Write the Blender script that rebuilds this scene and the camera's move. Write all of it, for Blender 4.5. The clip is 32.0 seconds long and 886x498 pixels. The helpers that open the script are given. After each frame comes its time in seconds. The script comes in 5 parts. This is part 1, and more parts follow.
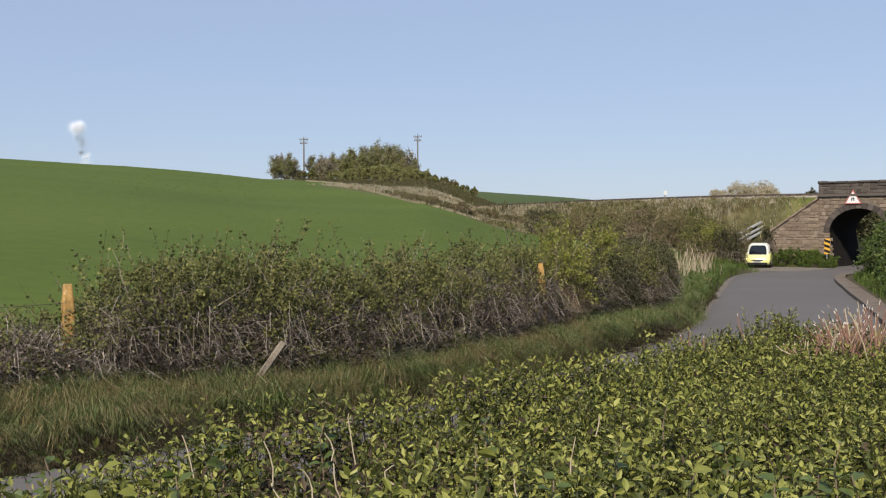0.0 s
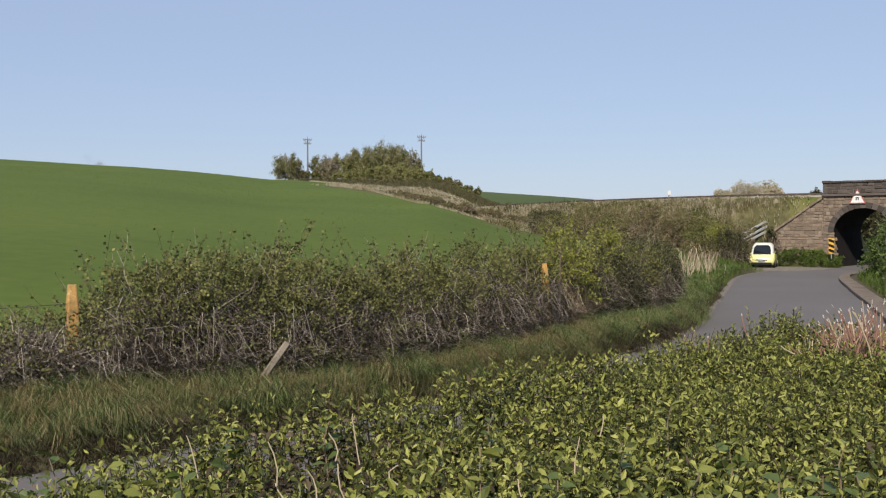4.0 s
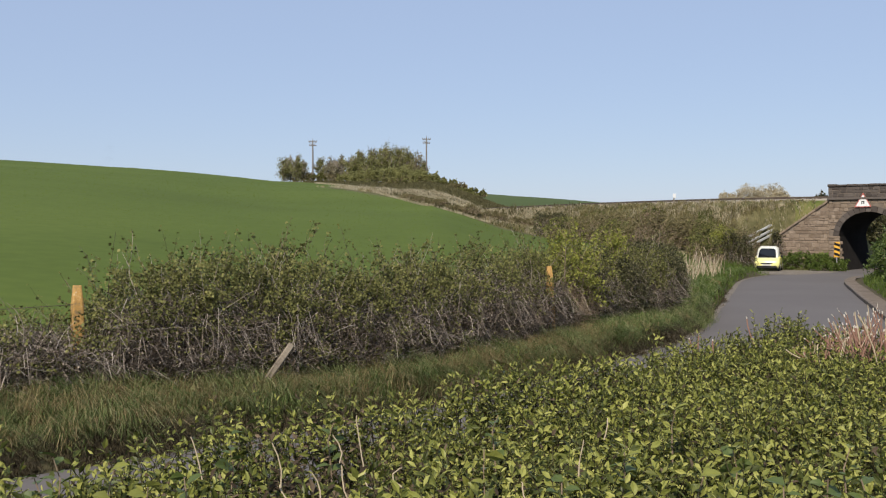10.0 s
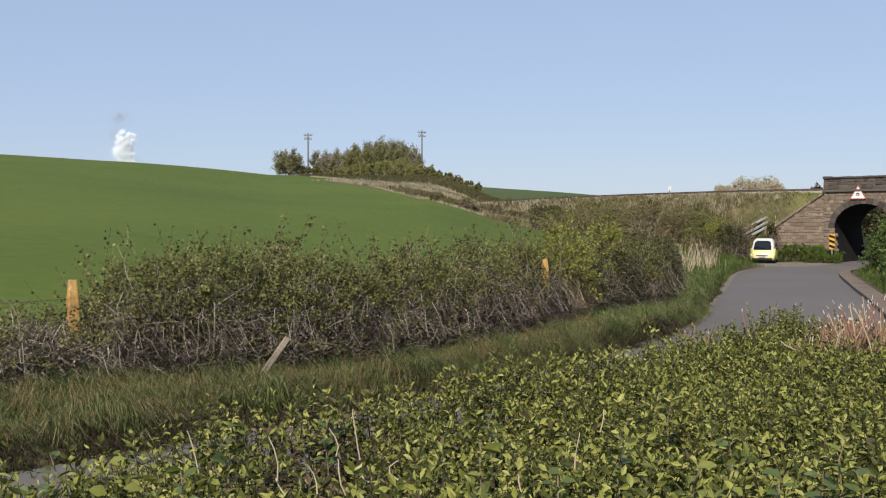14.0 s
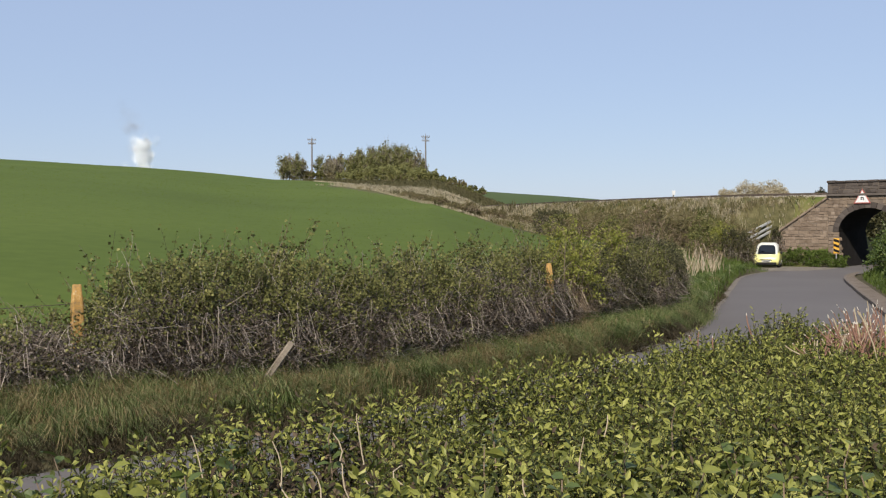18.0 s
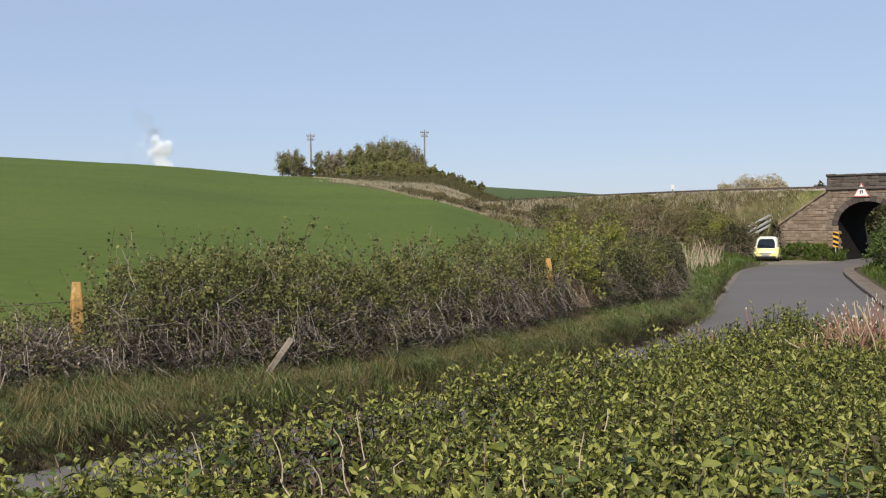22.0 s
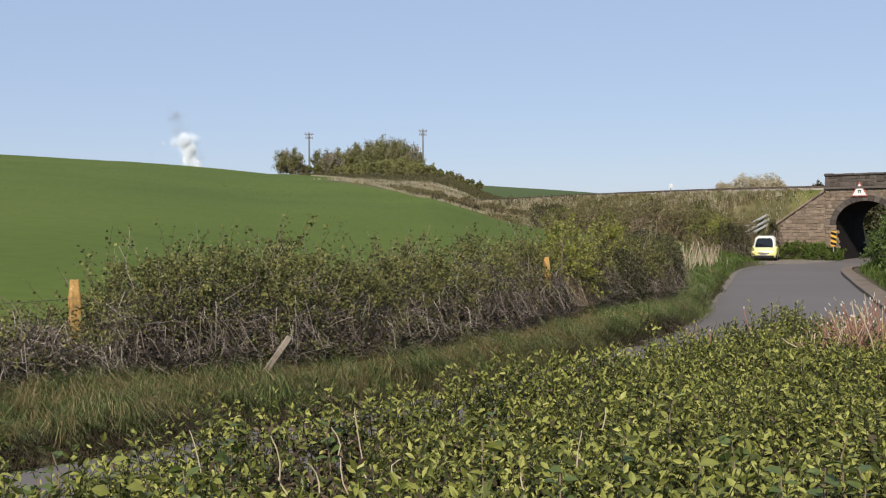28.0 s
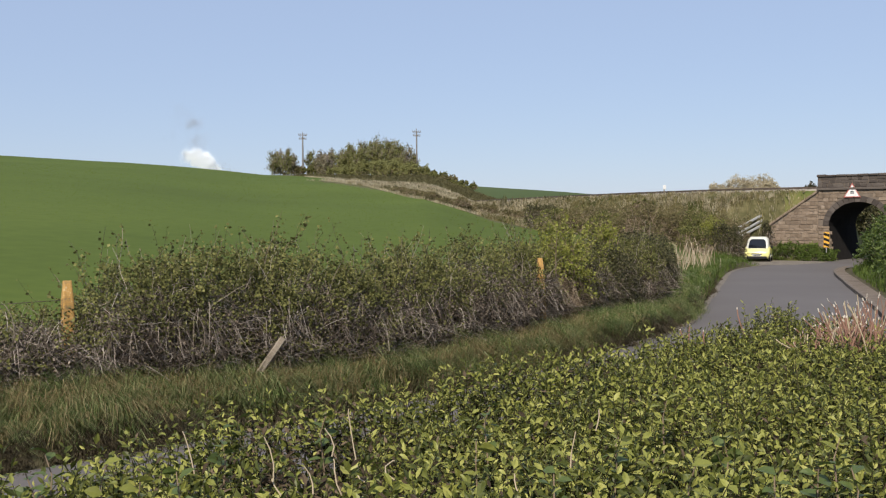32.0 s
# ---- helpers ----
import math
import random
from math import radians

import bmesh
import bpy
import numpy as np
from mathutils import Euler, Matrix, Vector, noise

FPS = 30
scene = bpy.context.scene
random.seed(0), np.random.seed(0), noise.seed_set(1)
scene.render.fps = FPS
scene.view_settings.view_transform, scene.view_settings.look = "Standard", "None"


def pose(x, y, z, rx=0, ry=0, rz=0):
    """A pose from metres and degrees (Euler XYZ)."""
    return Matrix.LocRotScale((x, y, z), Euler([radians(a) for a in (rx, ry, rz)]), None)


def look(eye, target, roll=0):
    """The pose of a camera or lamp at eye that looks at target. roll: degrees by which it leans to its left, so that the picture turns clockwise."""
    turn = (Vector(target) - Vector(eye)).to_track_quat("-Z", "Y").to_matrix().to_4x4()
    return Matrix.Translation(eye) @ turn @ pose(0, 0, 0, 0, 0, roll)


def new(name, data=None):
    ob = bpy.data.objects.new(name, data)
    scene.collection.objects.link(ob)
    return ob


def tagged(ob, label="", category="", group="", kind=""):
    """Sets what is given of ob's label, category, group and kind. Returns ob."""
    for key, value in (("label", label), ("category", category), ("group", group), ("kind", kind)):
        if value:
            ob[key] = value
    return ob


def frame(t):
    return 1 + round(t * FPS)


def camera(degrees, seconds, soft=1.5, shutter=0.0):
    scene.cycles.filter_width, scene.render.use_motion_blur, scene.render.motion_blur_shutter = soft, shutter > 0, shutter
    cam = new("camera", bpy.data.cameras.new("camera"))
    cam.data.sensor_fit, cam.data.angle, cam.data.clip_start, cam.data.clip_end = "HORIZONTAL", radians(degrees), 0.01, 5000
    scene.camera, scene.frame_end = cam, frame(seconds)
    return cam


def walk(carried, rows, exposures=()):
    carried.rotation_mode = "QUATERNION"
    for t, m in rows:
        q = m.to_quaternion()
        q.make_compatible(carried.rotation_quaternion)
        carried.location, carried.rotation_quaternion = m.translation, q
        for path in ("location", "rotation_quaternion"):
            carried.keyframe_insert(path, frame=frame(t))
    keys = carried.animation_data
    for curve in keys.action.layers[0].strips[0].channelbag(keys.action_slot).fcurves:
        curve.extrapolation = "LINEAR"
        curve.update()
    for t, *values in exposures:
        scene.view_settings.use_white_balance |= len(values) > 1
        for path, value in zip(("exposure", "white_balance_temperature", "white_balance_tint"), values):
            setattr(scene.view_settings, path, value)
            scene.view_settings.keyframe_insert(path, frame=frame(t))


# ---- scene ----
EYE = 2.7
cam = camera(47, 32.0, soft=1.2)
VIEW = [  # seconds, turn to the left, tilt, lean
    (0.0, -0.292, 88.668, -0.12), (0.5, -0.249, 88.788, 0.06), (1.0, -0.228, 88.861, -0.03), (1.5, -0.155,
    88.861, -0.00), (2.0, -0.082, 88.965, -0.10), (2.5, -0.120, 88.963, -0.22), (3.0, -0.106, 88.857, -0.16),
    (3.5, -0.107, 88.744, -0.21), (5.5, 0.051, 88.596, -0.08), (6.0, -0.052, 88.570, -0.14), (6.5, 0.006,
    88.616, -0.24), (7.0, 0.098, 88.778, -0.21), (7.5, 0.068, 88.865, -0.13), (8.0, -0.100, 88.868, 0.05),
    (8.5, -0.140, 88.733, 0.08), (9.0, 0.000, 88.760, 0.00), (9.5, 0.132, 88.775, -0.01), (10.0, 0.189,
    88.803, -0.00), (10.5, 0.122, 88.611, -0.02), (11.0, 0.046, 88.522, -0.02), (11.5, 0.004, 88.470, -0.16),
    (12.0, 0.023, 88.429, -0.25), (12.5, 0.002, 88.317, -0.28), (13.0, -0.051, 88.265, -0.18), (13.5, -0.090,
    88.329, -0.12), (14.0, -0.049, 88.422, -0.16), (14.5, 0.079, 88.432, -0.34), (16.5, -0.020, 88.379,
    -0.23), (17.0, -0.005, 88.370, -0.28), (17.5, 0.195, 88.511, -0.28), (18.0, 0.164, 88.675, -0.21), (18.5,
    0.142, 88.666, -0.14), (19.0, 0.174, 88.583, -0.28), (19.5, 0.219, 88.576, -0.33), (20.0, 0.226, 88.536,
    -0.37), (20.5, 0.180, 88.470, -0.45), (21.0, 0.128, 88.390, -0.37), (21.5, 0.126, 88.319, -0.45), (22.0,
    0.133, 88.425, -0.50), (22.5, 0.182, 88.609, -0.46), (23.0, 0.136, 88.708, -0.45), (23.5, 0.226, 88.682,
    -0.37), (24.0, 0.180, 88.610, -0.45), (24.5, 0.131, 88.562, -0.45), (25.0, 0.176, 88.557, -0.51), (25.5,
    0.123, 88.487, -0.37), (27.5, 0.051, 88.302, -0.43), (28.0, 0.031, 88.341, -0.37), (28.5, -0.019, 88.483,
    -0.29), (29.0, -0.075, 88.522, -0.24), (29.5, -0.074, 88.444, -0.25), (30.0, -0.046, 88.392, -0.33),
    (30.5, 0.030, 88.347, -0.33), (31.0, -0.018, 88.317, -0.29), (31.5, -0.116, 88.325, -0.31), (32.0, -0.323,
    88.390, -0.36)]
walk(cam, [(t, pose(0, 0, EYE, tilt, 0, turn) @ pose(0, 0, 0, 0, 0, lean)) for t, turn, tilt, lean in VIEW],
     exposures=[(0.0, -0.11), (6.0, -0.09), (12.0, -0.08), (18.0, -0.05), (32.0, -0.05)])

# ---- light: a clear spring sky, sun high behind and to the left ----
SUN_AZ, SUN_EL = radians(199), radians(43)   # compass angle from +y towards +x
world = bpy.data.worlds.new("sky")
scene.world = world
world.use_nodes = True
wn = world.node_tree
sky = wn.nodes.new("ShaderNodeTexSky")
sky.sky_type, sky.sun_disc = "NISHITA", False
sky.sun_elevation, sky.sun_rotation = SUN_EL, SUN_AZ
sky.altitude, sky.air_density, sky.dust_density, sky.ozone_density = 60, 1.0, 0.3, 2.5
wn.nodes["Background"].inputs[1].default_value = 0.116
haze = wn.nodes.new("ShaderNodeMix")          # thin spring haze over the whole sky
haze.data_type = "RGBA"
haze.inputs[0].default_value = 0.68
haze.inputs[7].default_value = (4.1, 5.0, 7.1, 1)
wn.links.new(sky.outputs[0], haze.inputs[6])
wn.links.new(haze.outputs[2], wn.nodes["Background"].inputs[0])
sun = new("sun", bpy.data.lights.new("sun", "SUN"))
sun.data.energy, sun.data.angle, sun.data.color = 5.0, radians(0.5), (1.0, 0.905, 0.77)
sun_from = Vector((math.sin(SUN_AZ) * math.cos(SUN_EL), math.cos(SUN_AZ) * math.cos(SUN_EL), math.sin(SUN_EL)))
sun.matrix_world = look(sun_from * 50, (0, 0, 0))


# ---- materials ----
def mat(name, stops, scale=3.0, fine=40.0, rough=0.8, bump=0.3, metal=0.0, island=0.0, piece=0.0, through_light=0.0, depth=0.02, shine=0.5):
    """A surface whose colour runs over stops by two scales of noise, and by piece where it has pieces."""
    m = bpy.data.materials.new(name)
    m.use_nodes = True
    nt = m.node_tree
    bsdf = nt.nodes["Principled BSDF"]
    co = nt.nodes.new("ShaderNodeTexCoord")
    big, small = (nt.nodes.new("ShaderNodeTexNoise") for _ in range(2))
    for n, s, d in ((big, scale, 5), (small, fine, 3)):
        n.inputs["Scale"].default_value, n.inputs["Detail"].default_value = s, d
        nt.links.new(co.outputs["Object"], n.inputs["Vector"])
    mix = nt.nodes.new("ShaderNodeMath")
    mix.operation = "MULTIPLY_ADD"
    mix.inputs[1].default_value = 0.4
    nt.links.new(small.outputs[0], mix.inputs[0])
    half = nt.nodes.new("ShaderNodeMath")
    half.operation = "MULTIPLY"
    half.inputs[1].default_value = 0.6
    nt.links.new(big.outputs[0], half.inputs[0])
    nt.links.new(half.outputs[0], mix.inputs[2])
    value = mix.outputs[0]
    for share, kind, out in ((island, "ShaderNodeNewGeometry", "Random Per Island"), (piece, "ShaderNodeObjectInfo", "Random")):
        if share:
            src = nt.nodes.new(kind)
            lerp = nt.nodes.new("ShaderNodeMix")
            lerp.inputs[0].default_value = share
            nt.links.new(value, lerp.inputs[2])
            nt.links.new(src.outputs[out], lerp.inputs[3])
            value = lerp.outputs[0]
    ramp = nt.nodes.new("ShaderNodeValToRGB")
    nt.links.new(value, ramp.inputs[0])
    lo, hi = (0.1, 0.9) if island or piece else (0.32, 0.68)
    el = ramp.color_ramp.elements
    while len(el) < len(stops):
        el.new(0.5)
    for i, c in enumerate(stops):
        el[i].position, el[i].color = lo + (hi - lo) * i / max(1, len(stops) - 1), (*c, 1)
    nt.links.new(ramp.outputs[0], bsdf.inputs["Base Color"])
    bsdf.inputs["Specular IOR Level"].default_value = shine if rough < 0.6 else 0.15
    bsdf.inputs["Roughness"].default_value, bsdf.inputs["Metallic"].default_value = rough, metal
    if bump:
        b = nt.nodes.new("ShaderNodeBump")
        b.inputs["Strength"].default_value, b.inputs["Distance"].default_value = bump, depth
        nt.links.new(mix.outputs[0], b.inputs["Height"])
        nt.links.new(b.outputs[0], bsdf.inputs["Normal"])
    if through_light:
        tr = nt.nodes.new("ShaderNodeBsdfTranslucent")
        nt.links.new(ramp.outputs[0], tr.inputs[0])
        ms = nt.nodes.new("ShaderNodeMixShader")
        ms.inputs[0].default_value = through_light
        nt.links.new(bsdf.outputs[0], ms.inputs[1])
        nt.links.new(tr.outputs[0], ms.inputs[2])
        nt.links.new(ms.outputs[0], nt.nodes["Material Output"].inputs[0])
    return m


def veil(name, colour):
    """Drops of steam or grains of smoke: matter that scatters light to both sides."""
    m = bpy.data.materials.new(name)
    m.use_nodes = True
    nt = m.node_tree
    nt.nodes.remove(nt.nodes["Principled BSDF"])
    dif, tra, both = (nt.nodes.new(k) for k in ("ShaderNodeBsdfDiffuse", "ShaderNodeBsdfTranslucent", "ShaderNodeMixShader"))
    for n in (dif, tra):
        n.inputs[0].default_value = (*colour, 1)
    both.inputs[0].default_value = 0.25
    nt.links.new(dif.outputs[0], both.inputs[1])
    nt.links.new(tra.outputs[0], both.inputs[2])
    nt.links.new(both.outputs[0], nt.nodes["Material Output"].inputs[0])
    return m


M_FIELD = mat("young_crop", [(0.066, 0.094, 0.015), (0.080, 0.113, 0.019), (0.098, 0.131, 0.024)], 0.06, 1.6, 0.95, 0.25, depth=0.05)
M_ROUGH = mat("rough_grass", [(0.055, 0.055, 0.022), (0.10, 0.093, 0.042), (0.17, 0.15, 0.075)], 0.5, 3.5, 0.9, 0.8, depth=0.2)
M_BANK = mat("bank_grass", [(0.07, 0.10, 0.025), (0.12, 0.13, 0.04), (0.20, 0.17, 0.08)], 0.5, 4, 0.9, 0.6, depth=0.1)
M_FAR = mat("far_field", [(0.060, 0.085, 0.028), (0.075, 0.10, 0.034)], 0.01, 0.1, 0.9, 0)
M_SOIL = mat("verge_soil", [(0.050, 0.042, 0.025), (0.085, 0.072, 0.042), (0.070, 0.075, 0.034)], 1.5, 14, 0.95, 0.5)
M_ASPHALT = mat("worn_asphalt", [(0.120, 0.109, 0.104), (0.133, 0.121, 0.115), (0.147, 0.134, 0.127)], 0.22, 45, 0.9, 0.15, depth=0.004)
M_GRIT = mat("pale_grit", [(0.12, 0.102, 0.082), (0.19, 0.165, 0.135), (0.25, 0.22, 0.18)], 2, 45, 0.95, 0.4)
M_PAVE = mat("worn_brown_pavement", [(0.11, 0.086, 0.066), (0.165, 0.132, 0.102), (0.22, 0.18, 0.14)], 1.2, 40, 0.95, 0.3)
M_KERB = mat("kerb_concrete", [(0.12, 0.098, 0.08), (0.20, 0.165, 0.13)], 2, 40, 0.9, 0.3)
M_STONE = mat("brown_sandstone", [(0.075, 0.056, 0.042), (0.175, 0.132, 0.097), (0.265, 0.205, 0.152), (0.42, 0.35, 0.28)], 3.5, 18, 0.92, 0.9, piece=0.3)
M_DARKSTONE = mat("weathered_stone", [(0.045, 0.037, 0.033), (0.095, 0.079, 0.069), (0.165, 0.14, 0.12)], 2.2, 14, 0.92, 0.7, piece=0.4)
M_MORTAR = mat("lime_mortar", [(0.13, 0.104, 0.082), (0.23, 0.187, 0.148)], 3, 30, 0.95, 0.4)
# lining of the arch, much darker than the wall face
M_VAULT = mat("dark_brick", [(0.012, 0.011, 0.011), (0.026, 0.023, 0.022)], 2, 25, 0.95, 0.4)
M_LEAF = mat("hedge_leaf", [(0.011, 0.015, 0.005), (0.078, 0.092, 0.020), (0.255, 0.265, 0.060), (0.50, 0.48, 0.150)], 3.5, 14, 0.45, 0, island=0.54, through_light=0.17, shine=0.24)
# hedge shoots and stems: the shade of the gaps is in their colour
M_SHADED_SHOOT = mat("shaded_shoot", [(0.016, 0.015, 0.008), (0.040, 0.036, 0.018), (0.085, 0.075, 0.035)], 3, 25, 0.9, 0)
M_BRAMBLE = mat("bramble_leaf", [(0.030, 0.055, 0.014), (0.06, 0.10, 0.022), (0.10, 0.13, 0.03), (0.13, 0.11, 0.045)], 1.2, 30, 0.5, 0, island=0.7, through_light=0.2)
M_DRYLEAF = mat("dead_leaf", [(0.030, 0.022, 0.015), (0.085, 0.062, 0.040), (0.20, 0.15, 0.10)], 3, 30, 0.8, 0, island=0.7, through_light=0.15)
M_SMALL = mat("olive_leaf", [(0.012, 0.014, 0.006), (0.082, 0.086, 0.028), (0.205, 0.203, 0.068), (0.35, 0.33, 0.128)], 2.4, 12, 0.7, 0, island=0.40, through_light=0.2)
M_BROWNLEAF = mat("withered_bramble_leaf", [(0.020, 0.016, 0.012), (0.085, 0.067, 0.050), (0.24, 0.192, 0.146), (0.42, 0.35, 0.275)], 1.0, 20, 0.8, 0, island=0.75, through_light=0.15)
M_FRESH = mat("spring_leaf", [(0.13, 0.145, 0.028), (0.25, 0.26, 0.052), (0.42, 0.41, 0.12)], 0.8, 20, 0.6, 0, island=0.6, through_light=0.3)
M_HOLLY = mat("dark_leaf", [(0.020, 0.022, 0.011), (0.080, 0.079, 0.037), (0.185, 0.172, 0.082)], 0.8, 20, 0.7, 0, island=0.65, through_light=0.15)
M_TWIG = mat("grey_twig", [(0.015, 0.012, 0.010), (0.092, 0.072, 0.057), (0.25, 0.205, 0.165), (0.50, 0.44, 0.375)], 2, 30, 0.9, 0, island=0.70)
M_BROWNTWIG = mat("brown_twig", [(0.09, 0.065, 0.045), (0.23, 0.17, 0.115), (0.42, 0.33, 0.23)], 2, 30, 0.9, 0, island=0.75)
M_CUT = mat("cut_red_stem", [(0.055, 0.024, 0.018), (0.15, 0.072, 0.050), (0.28, 0.16, 0.115), (0.42, 0.31, 0.24)], 4, 60, 0.8, 0.2, island=0.85)
M_DRYTIP = mat("pale_cut_wood", [(0.50, 0.44, 0.36), (0.66, 0.60, 0.51)], 4, 60, 0.8, 0)
M_DRY = mat("dry_stalk", [(0.30, 0.22, 0.13), (0.45, 0.36, 0.24), (0.60, 0.52, 0.38)], 2, 30, 0.8, 0, island=0.7, through_light=0.1)
M_BLADE = mat("verge_grass", [(0.020, 0.027, 0.009), (0.095, 0.128, 0.040), (0.205, 0.228, 0.090), (0.40, 0.37, 0.21)], 0.9, 3.5, 0.75, 0, island=0.55, through_light=0.2)
M_BARK = mat("bark", [(0.030, 0.025, 0.018), (0.075, 0.062, 0.045), (0.12, 0.10, 0.075)], 3, 25, 0.95, 0.5)
M_POLE = mat("grey_pole", [(0.15, 0.14, 0.135), (0.25, 0.235, 0.22)], 2, 20, 0.9, 0.3)
M_LICHEN = mat("lichen_concrete", [(0.16, 0.135, 0.09), (0.33, 0.21, 0.085), (0.46, 0.265, 0.08), (0.52, 0.40, 0.23)], 11, 45, 0.95, 0.6)
M_WOOD = mat("grey_wood", [(0.15, 0.125, 0.095), (0.25, 0.21, 0.16), (0.36, 0.31, 0.24)], 4, 50, 0.9, 0.4)
M_GALV = mat("galvanised_steel", [(0.38, 0.38, 0.37), (0.52, 0.52, 0.50)], 3, 30, 0.5, 0.1, metal=0.4)
M_WHITE = mat("white_sheet", [(0.72, 0.72, 0.70), (0.82, 0.82, 0.80)], 3, 30, 0.5, 0)
M_RED = mat("sign_red", [(0.42, 0.11, 0.09), (0.52, 0.16, 0.13)], 3, 30, 0.5, 0)
M_BLACK = mat("sign_black", [(0.012, 0.012, 0.012), (0.02, 0.02, 0.02)], 3, 30, 0.5, 0)
M_AMBER = mat("sign_amber", [(0.66, 0.34, 0.03), (0.75, 0.42, 0.05)], 3, 30, 0.5, 0)
M_RAIL = mat("rusty_rail", [(0.07, 0.055, 0.045), (0.13, 0.10, 0.08)], 3, 30, 0.6, 0.2, metal=0.3)
M_BALLAST = mat("pale_ballast", [(0.22, 0.19, 0.15), (0.36, 0.32, 0.26)], 0.8, 9, 0.95, 0.6)
M_PAINT = mat("yellow_paint", [(0.84, 0.80, 0.30), (0.88, 0.85, 0.36)], 2, 30, 0.28, 0)
M_CELL = mat("cream_paint", [(0.70, 0.70, 0.62), (0.78, 0.78, 0.70)], 2, 30, 0.3, 0)
M_PLASTIC = mat("black_plastic", [(0.015, 0.015, 0.016), (0.03, 0.03, 0.03)], 4, 40, 0.6, 0)
M_TYRE = mat("tyre_rubber", [(0.012, 0.012, 0.012), (0.025, 0.025, 0.024)], 4, 60, 0.85, 0.2)
M_RIM = mat("alloy", [(0.35, 0.35, 0.36), (0.5, 0.5, 0.5)], 4, 40, 0.35, 0, metal=0.8)
M_LENS = mat("lamp_lens", [(0.60, 0.62, 0.64), (0.75, 0.76, 0.78)], 6, 40, 0.12, 0)
M_DARKGLASS = mat("dark_glass", [(0.008, 0.010, 0.012), (0.014, 0.017, 0.02)], 2, 10, 0.06, 0)
M_STEAM = veil("white_steam", (0.94, 0.97, 0.99))
M_THIN = veil("thin_steam", (0.88, 0.87, 0.90))
M_SMOKE = veil("grey_smoke", (0.33, 0.355, 0.40))


# ---- mesh helpers ----
def data(name, verts, faces, materials, smooth=False):
    me = bpy.data.meshes.new(name)
    me.from_pydata(np.asarray(verts, float).tolist() if isinstance(verts, np.ndarray) else verts, [],
                   faces.tolist() if isinstance(faces, np.ndarray) else faces)
    for m in materials if isinstance(materials, (list, tuple)) else (materials,):
        me.materials.append(m)
    if smooth:
        me.polygons.foreach_set("use_smooth", [True] * len(me.polygons))
    me.update()
    return me


def part(name, bm, material, parent=None, label=""):
    """Links a bmesh, or a mesh, as one object under a thing or a part."""
    if isinstance(bm, bmesh.types.BMesh):
        me = bpy.data.meshes.new(name)
        bm.normal_update()
        bm.to_mesh(me)
        bm.free()
        me.materials.append(material)
    else:
        me = bm
    ob = new(name, me)
    ob.parent = parent
    return tagged(ob, label)


def thing(name, m, label, category, group="", kind=""):
    ob = new(name)
    ob.matrix_basis = m
    return tagged(ob, label, category, group, kind)


def box(bm, x0, y0, z0, x1, y1, z1, bevel=0.0):
    g = bmesh.ops.create_cube(bm, size=1.0, matrix=Matrix.LocRotScale(((x0 + x1) / 2, (y0 + y1) / 2, (z0 + z1) / 2), None, (x1 - x0, y1 - y0, z1 - z0)))
    if bevel:
        edges = {e for v in g["verts"] for e in v.link_edges}
        bmesh.ops.bevel(bm, geom=list(edges), offset=bevel, segments=1, affect="EDGES")
    return bm


def boxes(*rows, bevel=0.0):
    bm = bmesh.new()
    for r in rows:
        box(bm, *r, bevel=bevel)
    return bm


def rod(bm, a, b, r0, r1=None, n=8):
    a, b = Vector(a), Vector(b)
    r1 = r0 if r1 is None else r1
    m = Matrix.Translation((a + b) / 2) @ (b - a).to_track_quat("Z", "Y").to_matrix().to_4x4()
    bmesh.ops.create_cone(bm, cap_ends=True, segments=n, radius1=r0, radius2=r1, depth=(b - a).length, matrix=m)
    return bm


def unit(v):
    return v / np.maximum(np.linalg.norm(v, axis=-1, keepdims=True), 1e-9)


def tubes(lines, r0, r1, sides=3):
    """Thin tapered twigs: lines is (n, k, 3), r0 and r1 radii (n,)."""
    n, k, _ = lines.shape
    way = unit(np.gradient(lines, axis=1))
    side = unit(np.cross(way, np.array([0.31, 0.2, 0.93])))
    up = np.cross(way, side)
    rad = (r0[:, None] * (1 - np.linspace(0, 1, k)) + r1[:, None] * np.linspace(0, 1, k))[..., None]
    ring = [lines + rad * (side * math.cos(a) + up * math.sin(a)) for a in np.arange(sides) * 2 * math.pi / sides]
    verts = np.stack(ring, 2).reshape(-1, 3)
    base = (np.arange(n)[:, None] * k + np.arange(k - 1)[None, :]).reshape(-1) * sides
    faces = np.concatenate([np.stack([base + i, base + (i + 1) % sides, base + sides + (i + 1) % sides, base + sides + i], 1) for i in range(sides)])
    return verts, faces


